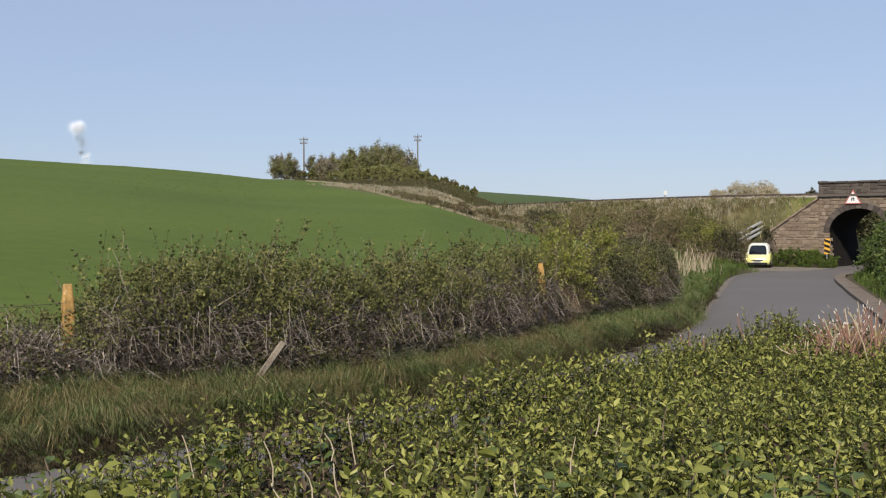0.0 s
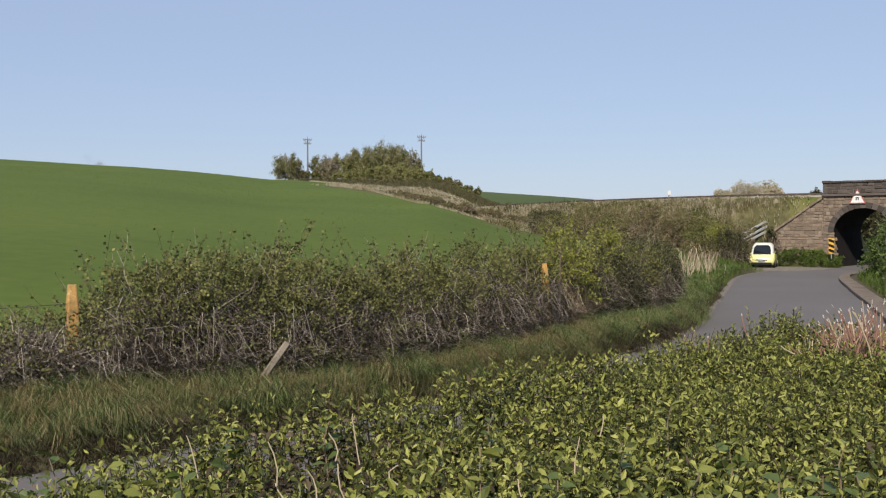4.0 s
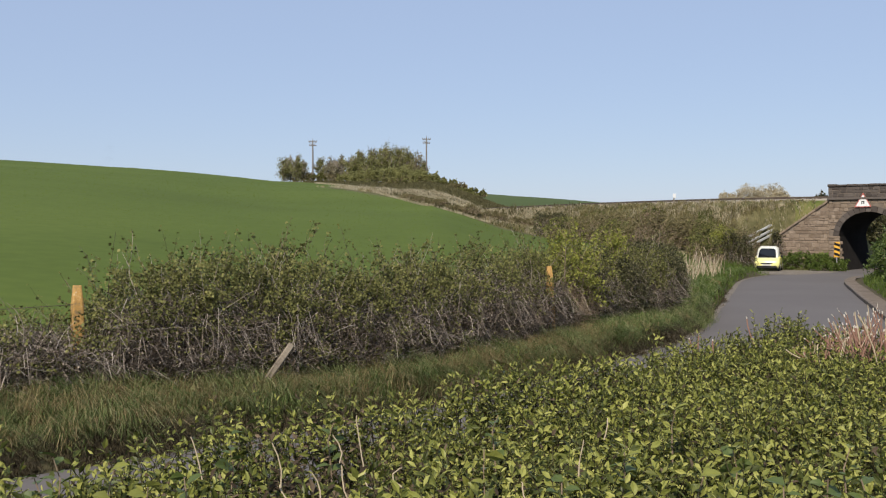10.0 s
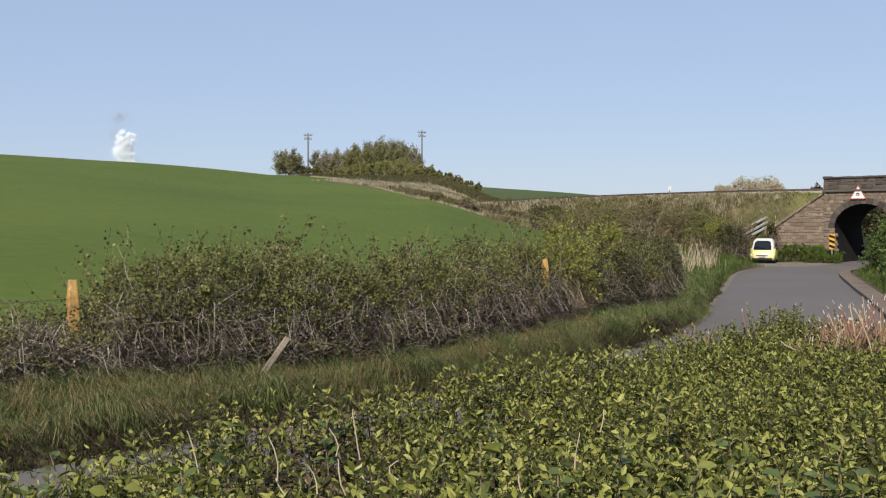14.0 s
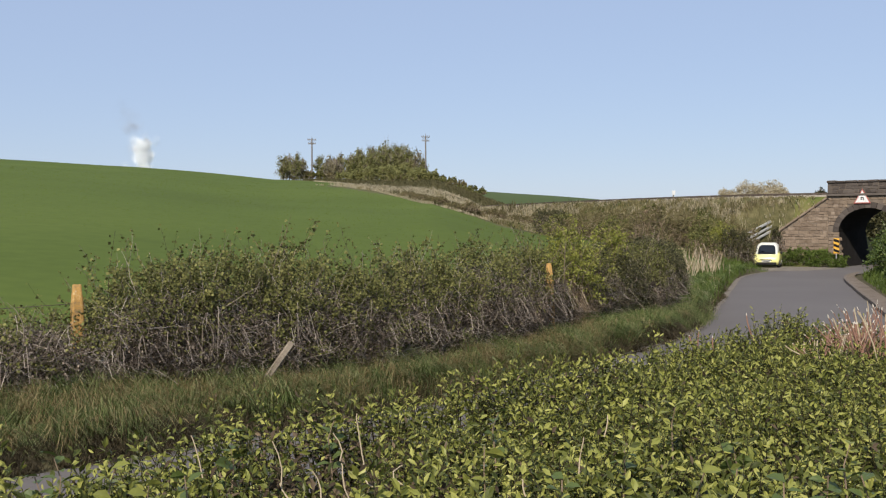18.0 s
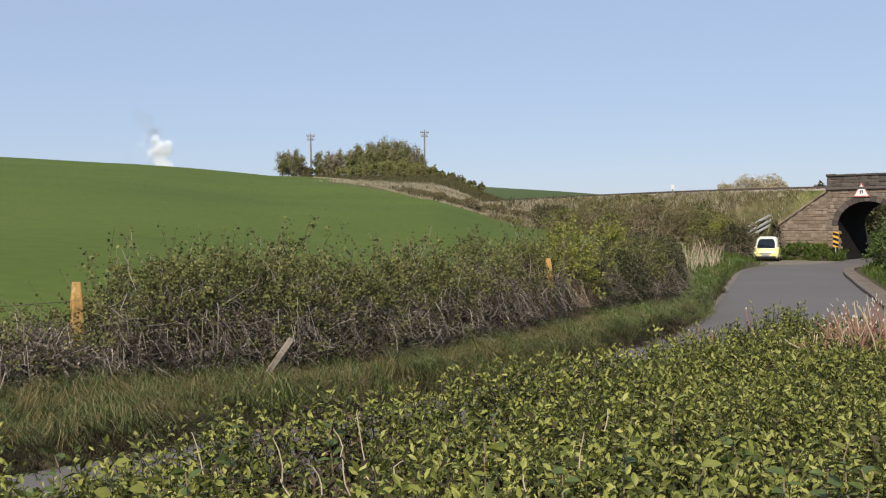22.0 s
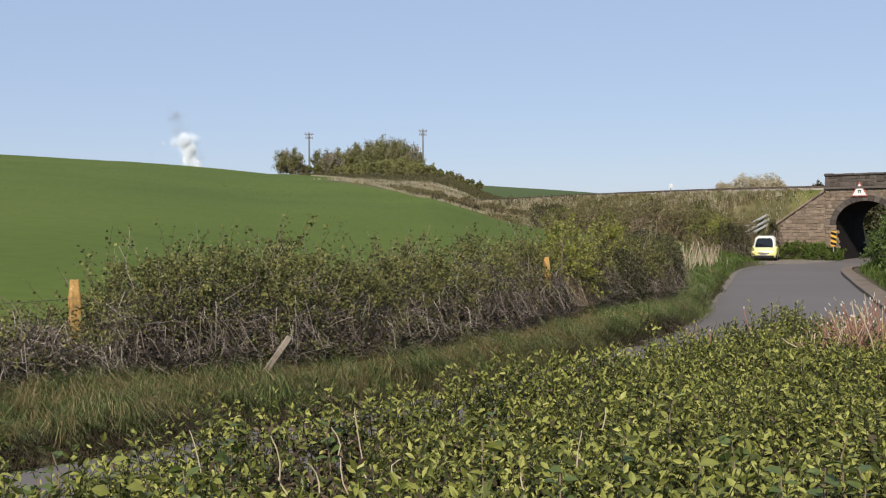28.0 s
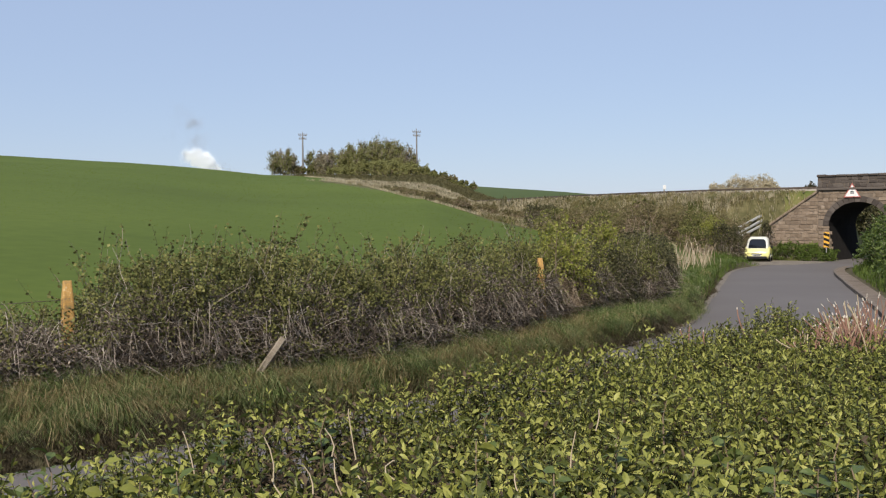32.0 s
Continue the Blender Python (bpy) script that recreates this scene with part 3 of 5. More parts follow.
# ---- railway on its bank ----
def railway():
    keep = (RAILWAY[:, 1] > 30) & (RAILWAY[:, 1] < 175) & (RAILWAY[:, 0] < 60)
    line = RAILWAY[keep]
    n = len(line)
    strip("track_bed", line, np.full(n, -1.95), np.full(n, 1.95), lambda s: RAIL_Z + 0.20 - 0.05 * abs(s) ** 1.3 - 1.2 * max(0.0, abs(s) - 1.6), M_BALLAST, "pale stone ballast under the railway track", "track bed", 13)
    way = unit(np.gradient(line, axis=0))
    nor = np.stack([-way[:, 1], way[:, 0]], 1)
    track = thing("railway_track", pose(0, 0, 0), "single railway track with dark rails on the bank", "railway track")
    for s in (-0.75, 0.75):
        bm = bmesh.new()
        rings = []
        for p, q in zip(line, nor):
            c = p + q * s
            rings.append([bm.verts.new((c[0] + q[0] * o, c[1] + q[1] * o, RAIL_Z + z)) for o, z in ((-.05, .16), (-.045, .30), (.045, .30), (.05, .16))])
        for r0, r1 in zip(rings, rings[1:]):
            for k in range(3):
                bm.faces.new((r0[k], r0[k + 1], r1[k + 1], r1[k]))
        part("rail", bm, M_RAIL, track, "dark rusty rail")
    d = np.concatenate([[0], np.cumsum(np.linalg.norm(np.diff(line, axis=0), axis=1))])
    sleeper = boxes((-1.25, -0.12, 0.02, 1.25, 0.12, 0.185), bevel=0.02)
    me = bpy.data.meshes.new("sleeper")
    sleeper.to_mesh(me)
    sleeper.free()
    me.materials.append(M_BARK)
    for s in np.arange(20, min(d[-1], 110), 0.7):
        x, y = np.interp(s, d, line[:, 0]), np.interp(s, d, line[:, 1])
        i = min(n - 1, int(np.searchsorted(d, s)))
        ob = part("sleeper", me, None, track)
        ob.matrix_basis = pose(x, y, RAIL_Z, 0, 0, math.degrees(math.atan2(nor[i, 1], nor[i, 0])))


railway()


def track_marker():
    x, y = 16.55, 74.2
    z = gz(x, y)
    t = thing("track_marker", pose(x, y, z, 0, 0, 20), "small white square board on a post by the railway", "railway sign")
    part("post", rod(bmesh.new(), (0, 0, -0.3), (0, 0, 0.7), 0.04), M_WOOD, t)
    part("board", boxes((-0.13, -0.075, 0.40, 0.13, -0.045, 0.72), bevel=0.01), M_WHITE, t, "white board")


track_marker()


# ---- pavement beside the lane ----
def pavement():
    i0, i1 = (int(np.argmin(np.hypot(ROAD[:, 0] - x, ROAD[:, 1] - y))) for x, y in ((7.2, 22.5), (20.3, 56.6)))
    line = ROAD[i0:i1]
    n = len(line)
    u = np.linspace(0, 1, n)
    wide = 0.15 + 0.36 * np.sin(np.pi * u) ** 0.6
    strip("pavement", line, -ROAD_HALF - 0.42 - wide, np.full(n, -ROAD_HALF - 0.42), lambda s: 0.12, M_PAVE, "narrow pale worn pavement beside the lane", "pavement", 4)
    way = unit(np.gradient(line, axis=0))
    nor = np.stack([-way[:, 1], way[:, 0]], 1)
    kerb = tagged(new("kerb"), "low pale concrete kerb along the pavement", "kerb", kind="structure")
    for i in range(0, n - 2, 2):
        a, b = (Vector((*(line[j] - nor[j] * (ROAD_HALF + 0.36)), 0)) for j in (i, i + 2))
        d = b - a
        bm = boxes((0.01, -0.07, -0.1, d.length - 0.01, 0.07, 0.125), bevel=0.015)
        part("kerb_stone", bm, M_KERB, kerb).matrix_basis = Matrix.Translation(a) @ Matrix.Rotation(math.atan2(d.y, d.x), 4, "Z")


pavement()


def lay_by():
    """Dusty gravel where the car stands, off the lane."""
    rs = random.Random(3)
    bm = bmesh.new()
    c = bm.verts.new((20.4, 61.6, 0.055))
    n = 40
    ring = []
    for i in range(n):
        a = 2 * math.pi * i / n
        r = 3.5 + 0.25 * math.sin(3 * a + 1) + rs.uniform(-.12, .12)
        ring.append(bm.verts.new((20.4 + r * math.cos(a), 61.6 + r * 0.95 * math.sin(a), 0.022)))
    for i in range(n):
        bm.faces.new((c, ring[i], ring[(i + 1) % n]))
    tagged(part("lay_by", bm, M_GRIT), "dusty pale gravel lay-by beside the lane", "lay-by", kind="structure")


lay_by()


# ---- hedges ----
LEFT_EDGE = spline([(-12.5, 9.4), (-9, 11.6), (-6.3, 13.8), (-4.2, 15.3), (-1.9, 17.2), (0.6, 20.6), (2.0, 23.5), (4.6, 27.4), (6.6, 31.5), (7.6, 34.6)], 0.25)


def mass(name, verts, faces, material, parent, label=""):
    """Leaves, twigs or stems too many to count, as one part."""
    return tagged(part(name, data(name, verts, faces, material), None, parent, label), kind="stuff")


def bush(name, label, x, y, rx, ry, height, leafmat, twigmat, seed, leaves=4000, twigs=700, size=0.04, turn=0.0, base=None, sprays=40, spray_h=0.45, droop=0.3, cat="bush", group="", low=0.12, twig_r=0.006, twig_top=0.75, branches=0, slim=0.33, withered=0):
    """A scrubby bush: a tangle of twigs, small leaves held in clumps, and bare sprays that stick out of the top."""
    rg = np.random.default_rng(seed)
    z0 = gz(x, y) if base is None else base
    ob = thing(name, pose(x, y, z0, 0, 0, turn), label, cat, group)
    ph = rg.uniform(0, 6.3, 6)
    big = max(1.0, height / 2)

    def top(px, py):
        edge = np.clip(1 - (px / rx) ** 4 * 0.35 - (np.abs(py) / ry) ** 3 * 0.35, 0.2, 1)
        return height * edge * (1 + 0.10 * np.sin(px * 2.3 / big + ph[0]) + 0.07 * np.sin(px * 5.1 / big + ph[1]) * np.cos(py * 3.7 + ph[2]))
    k = max(10, int(leaves / 34))
    cx, cy = rg.uniform(-rx, rx, k), ry * (2 * rg.beta(0.85, 1.3, k) - 1)
    cz = top(cx, cy) * (low + (1 - low) * rg.beta(1.6, 0.85, k))
    cc = np.stack([cx, cy, cz], 1)
    pts = cc[rg.integers(0, k, leaves)] + rg.normal(0, 0.060, (leaves, 3)) * np.array([1.3, 1, 0.9]) * big
    m = int(leaves * 0.15)
    sx, sy = rg.uniform(-rx, rx, m), rg.uniform(-ry, ry, m)
    pts[:m] = np.stack([sx, sy, top(sx, sy) * (low + (1 - low) * rg.beta(2, 1, m))], 1)
    pts[:, 2] = pts[:, 2].clip(0.05)
    # sprays that stand out of the top
    k = sprays
    sx, sy = rg.uniform(-rx, rx, k), rg.uniform(-ry * .8, ry * .8, k)
    sz = top(sx, sy) * 0.75
    way = rand_dirs(rg, k, 1.6)
    ln = rg.gamma(3, spray_h / 3, k).clip(max=1.7 * spray_h)[:, None] + 0.2 * height
    u = np.linspace(0, 1, 5)[None, :, None]
    lines = np.stack([sx, sy, sz], 1)[:, None, :] + way[:, None, :] * ln[:, None, :] * u
    lines[..., 2] -= droop * ln * (u[..., 0] ** 2) * rg.uniform(0, 1, (k, 1))
    lines += rg.normal(0, 0.02, lines.shape)
    leafn = rg.integers(10, 28, k)
    on = np.repeat(np.arange(k), leafn)
    uu = rg.uniform(0.3, 1, len(on))
    q = np.minimum((uu * 4).astype(int), 3)
    fr = (uu * 4 - q)[:, None]
    at = lines[on, q] * (1 - fr) + lines[on, q + 1] * fr + rg.normal(0, 0.026, (len(on), 3))
    pts = np.vstack([pts, at])
    n = len(pts)
    s = size * rg.uniform(0.6, 1.4, n)
    s[-len(on):] *= 1.15
    v, f = leaf_sheet(pts, rand_dirs(rg, n, 0.2), rand_dirs(rg, n, 0.5) + np.array([-.15, -.3, .1]), s, s * slim, fine=False)
    mass("foliage", v, f, leafmat, ob)
    if withered:
        k = withered
        wx, wy = rg.uniform(-rx, rx, k), ry * (2 * rg.beta(0.7, 1.8, k) - 1)
        wp = np.stack([wx, wy, top(wx, wy) * 0.84 * rg.beta(1.1, 1.1, k) - 0.10], 1)
        s = size * rg.uniform(0.6, 1.3, k)
        v, f = leaf_sheet(wp, rand_dirs(rg, k), rand_dirs(rg, k, 0.3) + np.array([-.1, -.5, .1]), s, s * 0.36, fine=False)
        mass("withered_foliage", v, f, M_BROWNLEAF, ob, "withered brown leaves")
    # tangled twigs
    k = twigs
    a = np.stack([rg.uniform(-rx, rx, k), ry * (2 * rg.beta(0.8, 1.9, k) - 1), np.zeros(k)], 1)
    a[:, 2] = top(a[:, 0], a[:, 1]) * rg.uniform(0.03, twig_top, k)
    way = unit(rand_dirs(rg, k, 0.1) * np.array([1.25, 1.0, 0.8]))
    ln = rg.uniform(0.08, 0.34, k)[:, None, None] * big
    bend = rand_dirs(rg, k, 0.05)[:, None, :] * 1.2
    u4 = np.linspace(0, 1, 4)[None, :, None]
    tl = a[:, None, :] + ln * (way[:, None, :] * u4 + bend * u4 * u4)
    tl[..., 2] = np.minimum(tl[..., 2], top(tl[..., 0], tl[..., 1]) * 1.04).clip(-0.12)
    r = twig_r * rg.uniform(0.4, 1.5, k)
    v1, f1 = tubes(tl, r, r * 0.4)
    rs = twig_r * rg.uniform(0.7, 1.4, sprays)
    v2, f2 = tubes(lines, rs, rs * 0.4)
    mass("twig_tangle", np.vstack([v1, v2]), np.vstack([f1, f2 + len(v1)]), twigmat, ob)
    # main stems from the ground, each a part
    k = 3 + int(rx)
    a = np.stack([np.linspace(-rx * .75, rx * .75, k), rg.uniform(-ry * .4, ry * .4, k), np.full(k, -0.15)], 1)
    way = rand_dirs(rg, k, 2.2)
    tl = a[:, None, :] + way[:, None, :] * (height * rg.uniform(0.6, 0.95, k))[:, None, None] * u + rg.normal(0, 0.03, (k, 5, 3))
    r = rg.uniform(0.014, 0.028, k) * big
    for i in range(k):
        v, f = tubes(tl[i:i + 1], r[i:i + 1], r[i:i + 1] * 0.35, 5)
        part("stem", data("stem", v, f, twigmat), None, ob)
    for i in range(branches):
        a = np.array([rg.uniform(-rx, rx), -ry * rg.uniform(.75, 1.1), height * rg.uniform(.2, .65)])
        w = unit(np.array([rg.normal(0, 1), rg.uniform(-.3, .1), rg.normal(0.2, .7)]))
        line = (a + w * rg.uniform(.3, .7) * u[0] + rand_dirs(rg, 1) * 0.22 * u[0] ** 2 + rg.normal(0, .012, (5, 3)))[None]
        v, f = tubes(line, np.array([.008]), np.array([.003]), 5)
        part("dead_branch", data("dead_branch", v, f, M_WOOD), None, ob, "bleached dead branch")
    return ob


def roadside_hedge():
    way = unit(np.gradient(LEFT_EDGE, axis=0))
    kinds = {"b": ("bramble_bush", "tangled grey-stemmed bramble with sparse olive leaves by the lane", M_SMALL, M_TWIG, 8000, 4000, 60),
             "h": ("hawthorn_bush", "hawthorn bush coming into olive leaf beside the lane", M_SMALL, M_TWIG, 12000, 3000, 70),
             "d": ("blackthorn_bush", "dense dark green bush in the roadside hedge", M_HOLLY, M_TWIG, 14000, 700, 14),
             "w": ("hornbeam_bush", "dense clipped bush of dull brown leaves in the roadside hedge", M_HOLLY, M_TWIG, 7000, 900, 12),
             "t": ("dry_thicket", "brown leafless thicket of dry stems in the hedge", M_SMALL, M_BROWNTWIG, 2600, 4000, 45),
             "l": ("low_bramble", "low tangle of bare grey-brown bramble by the lane", M_SMALL, M_TWIG, 3200, 1900, 9)}
    plan = [(0.010, "l", 1.5, 1.0), (0.075, "l", 1.4, 1.0), (0.135, "l", 1.2, 1.0), (0.195, "l", 1.2, 1.0), (0.245, "l", 1.0, 1.0), (0.295, "b", 0.9, 1.42), (0.335, "h", 1.1, 1.62), (0.375, "h", 1.1, 1.66),
            (0.43, "h", 1.1, 1.64), (0.485, "b", 1.1, 1.60), (0.545, "b", 1.1, 1.50), (0.60, "t", 1.1, 1.42), (0.655, "h", 0.9, 1.45),
            (0.71, "d", 0.8, 1.50), (0.765, "h", 0.8, 1.55), (0.82, "d", 0.9, 1.62), (0.875, "d", 0.8, 1.62), (0.93, "w", 0.9, 1.62), (0.985, "w", 0.9, 1.55)]
    for i, (u, kind, rx, h) in enumerate(plan):
        j = min(len(LEFT_EDGE) - 1, int(u * (len(LEFT_EDGE) - 1)))
        x, y = LEFT_EDGE[j]
        w = way[j]
        name, label, leafmat, twigmat, leaves, twigs, sprays = kinds[kind]
        near = 0.80 - 0.40 * min(1, u / 0.6) - 1.0 * float(ramp01(0.74, 1.0, u))
        x, y = x + w[1] * near, y - w[0] * near
        bush(name, label, x, y, rx, 0.95, h, leafmat, twigmat, 20 + i, leaves if u > 0.15 else leaves // 3, twigs if u > 0.15 else twigs // 3, 0.040, math.degrees(math.atan2(w[1], w[0])), slim=0.46, sprays=sprays,
             spray_h=0.50 if kind not in "dw" else 0.15, group="roadside hedge", low={"b": 0.08, "h": 0.04}.get(kind, 0.0), branches={"b": 7, "h": 3, "l": 3}.get(kind, 1), twig_top=0.80, twig_r=0.0050, withered={"b": 9000, "h": 6000, "l": 9500, "t": 8000, "w": 11000}.get(kind, 3000))
    for i, (x, y, rx, h) in enumerate([(2.62, 22.1, 0.42, 2.40), (3.10, 22.9, 0.40, 2.0), (4.22, 25.6, 0.22, 2.35), (1.75, 21.4, 0.30, 1.6), (-0.75, 18.2, 0.3, 1.75), (-2.75, 16.6, 0.3, 1.9)]):
        bush("elder_sapling", "slim sapling in fresh yellow-green leaf growing out of the hedge", x, y, rx, 0.3, h, M_FRESH if i < 4 else M_SMALL, M_BROWNTWIG, 120 + i, 1200, 60, 0.050, sprays=26, spray_h=0.42, group="hedge saplings", low=0.35, twig_r=0.005, slim=0.4)


roadside_hedge()


def along_line(line, u):
    k = np.clip(u.astype(int), 0, len(line) - 2)
    fr = (u - k)[:, None]
    way = unit(np.gradient(line, axis=0))
    return line[k] * (1 - fr) + line[k + 1] * fr, np.stack([-way[k, 1], way[k, 0]], 1)


def verge_grass():
    """Tussocks whose blades arch outward and down towards the lane."""
    rg = np.random.default_rng(9)
    i0, i1 = (int(np.argmin(np.hypot(ROAD[:, 0] - x, ROAD[:, 1] - y))) for x, y in ((-9, 4), (19.0, 54.5)))
    line = ROAD[i0:i1 + 1]
    for name, label, material, tufts, per, tall, near, far in (
            ("verge_grass", "long tufted green grass on the roadside verge", M_BLADE, 3700, 46, 0.42, 1.0, 2.4),
            ("lush_grass", "lush green grass on the verge along the lane", M_LUSH, 3600, 42, 0.38, 1.7, 1.2),
            ("straw_grass", "pale dead straw in the roadside verge", M_STRAW, 1500, 34, 0.40, 1.0, 3.6),
            # dark strip at the lane edge: dead blades plus the overhang's shade as colour
            ("shaded_thatch", "dead thatch over the edge of the lane, darkened for the shade under the verge", M_SHADED_THATCH, 1500, 36, 0.22, 1.0, 3.2)):
        u = rg.beta(near, far, tufts) * (len(line) - 1.01)
        c, nor = along_line(line, u)
        off = rg.uniform(2.55, 6.8, tufts) if name != "shaded_thatch" else rg.uniform(2.18, 2.62, tufts)
        off = off + 0.22 * ramp01(19, 28, c[:, 1])
        c = c + nor * off[:, None]
        size = (0.25 + 1.3 * rg.beta(1.3, 1.6, tufts)) * (0.8 + 0.4 * np.sin(c[:, 0] * 1.9 + 1) * np.cos(c[:, 1] * 1.7))
        size *= 1 + 0.55 * ramp01(3.9, 5.2, off)
        turn = 1.4 * wave(c[:, 0], c[:, 1], 0.8, 1.3) + rg.normal(0, 0.9, tufts) + np.where(rg.uniform(0, 1, tufts) < 0.35, math.pi, 0)
        swing = 0.75 * np.stack([np.cos(turn), np.sin(turn)], 1)
        on = np.repeat(np.arange(tufts), per)
        n = len(on)
        a = rg.uniform(0, 2 * math.pi, n)
        rad = 0.12 * np.sqrt(rg.uniform(0, 1, n)) * (0.6 + size[on])
        out = np.stack([np.cos(a), np.sin(a)], 1)
        p = c[on] + out * rad[:, None]
        z = ground_z(p[:, 0], p[:, 1]) - 0.02
        lean = out * rg.uniform(0.1, 0.55, n)[:, None] - nor[on] * 0.28 + swing[on]
        L = (0.07 + tall * size[on]) * rg.uniform(0.6, 1.2, n)
        w = (0.0045 * rg.uniform(0.7, 1.5, n) * (1 + 2.2 * u[on] / len(line)))[:, None]
        k = rg.uniform(0.6, 1.1, n)
        at = np.stack([p[:, 0], p[:, 1], z], 1)
        way = np.concatenate([lean, np.zeros((n, 1))], 1)
        side = np.stack([-lean[:, 1], lean[:, 0], np.zeros(n)], 1)
        side = unit(side) * w / 2
        up = np.array([0, 0, 1.0])
        mid = at + up * (L * 0.55)[:, None] + way * (L * k * 0.46)[:, None]
        tip = at + up * (L * (0.78 - 0.62 * k))[:, None] + way * (L * k * 1.0)[:, None]
        v = np.stack([at - side, at + side, mid + side * .8, mid - side * .8, tip], 1).reshape(-1, 3)
        b = np.arange(n)[:, None] * 5
        f = (b + np.array([[0, 1, 2, 3]])).tolist() + (b + np.array([[3, 2, 4]])).tolist()
        tagged(new(name, data(name, v, f, material)), label, "grass", kind="stuff")


M_LUSH = mat("lush_verge_grass", [(0.032, 0.052, 0.014), (0.090, 0.138, 0.038), (0.175, 0.225, 0.072), (0.30, 0.315, 0.13)], 0.9, 3.5, 0.75, 0, island=0.55, through_light=0.25)
# brown of dead grass, darkened to stand for shade under the verge lip
M_SHADED_THATCH = mat("shaded_thatch", [(0.030, 0.024, 0.014), (0.070, 0.056, 0.032), (0.15, 0.12, 0.068)], 0.9, 4, 0.85, 0, island=0.5, through_light=0.1)
M_STRAW = mat("straw", [(0.12, 0.09, 0.04), (0.26, 0.20, 0.095), (0.40, 0.32, 0.17)], 0.6, 3, 0.8, 0, island=0.6, through_light=0.2)
verge_grass()


def dry_stalks():
    """Dead stalks at the foot of the roadside hedge."""
    rg = np.random.default_rng(31)
    n = 1500
    u = rg.uniform(8, len(LEFT_EDGE) - 2, n)
    p, nor = along_line(LEFT_EDGE, u)
    p = p - nor * rg.uniform(0.9, 1.5, n)[:, None]
    k = 0.5 + 0.5 * wave(p[:, 0], p[:, 1], 0.7, 3.0)
    z = ground_z(p[:, 0], p[:, 1])
    h = (0.08 + 0.34 * k ** 2) * rg.uniform(0.5, 1.2, n)
    a = np.stack([p[:, 0], p[:, 1], z - 0.03], 1)
    tl = a[:, None] + (rand_dirs(rg, n, 0.7) * h[:, None])[:, None] * np.linspace(0, 1, 3)[None, :, None]
    v, f = tubes(tl, np.full(n, .004), np.full(n, .0025))
    tagged(new("dry_stalks", data("dry_stalks", v, f, M_DRY)), "pale dead stalks along the foot of the hedge", "dead grass", kind="stuff")


dry_stalks()


def hedge_foot():
    """Rank grass and straw that grows up into the bottom of the hedge."""
    rg = np.random.default_rng(37)
    for name, label, material, m in (("foot_grass", "rank green grass at the foot of the hedge", M_BLADE, 2200), ("foot_straw", "pale withered grass at the foot of the hedge", M_STRAW, 1300)):
        u = rg.uniform(2, len(LEFT_EDGE) * (0.97 if material == M_BLADE else 0.6), m)
        c, nor = along_line(LEFT_EDGE, u)
        near = 0.80 - 0.40 * np.minimum(1, u / len(LEFT_EDGE) / 0.6) - 1.0 * ramp01(0.74, 1.0, u / len(LEFT_EDGE))
        c = c - nor * (near + rg.uniform(0.65, 1.75, m))[:, None]
        on = np.repeat(np.arange(m), 30)
        n = len(on)
        p = c[on] + rg.normal(0, 0.08, (n, 2))
        z = ground_z(p[:, 0], p[:, 1])
        tall = 0.20 + 0.36 * rg.beta(1.4, 2, m)
        v, f = blades(rg, np.stack([p[:, 0], p[:, 1], z - 0.02], 1), tall[on] * rg.uniform(.6, 1.2, n), rg.uniform(.004, .008, n), rg.uniform(.3, 1.1, n))
        tagged(new(name, data(name, v, f, material)), label, "grass", kind="stuff")


hedge_foot()


# ---- the clipped hedge before the camera ----
def hedge_far(x):
    return np.minimum(5.24 + 1.13 * x + 0.22 * ramp01(-0.8, -1.8, x), 8.3 - 0.10 * (x - 2.8))


def hedge_top(x, y):
    return (1.81 + 0.07 * wave(x, y, 0.5, 0.4) + 0.08 * wave(x, y, 0.13, 2.2) - 0.02 * ramp01(-0.6, -1.7, x) - 0.05 * np.exp(-((x - 0.0) ** 2 + (y - 4.2) ** 2) / 0.35) - 0.08 * np.exp(-((x + 0.46) ** 2 / 0.06 + (y - 3.75) ** 2 / 0.12))
            + 0.12 * np.exp(-((x - 2.62) ** 2 + (y - 8.0) ** 2) / 0.09) + 0.06 * np.exp(-((x + 0.95) ** 2 + (y - 4.3) ** 2) / 0.05) - 0.05 * ramp01(3.1, 3.8, x) + 0.05 * ramp01(0.5, 0.1, hedge_far(x) - y) * ramp01(-1.1, -0.7, x) * ramp01(1.2, 0.6, x))


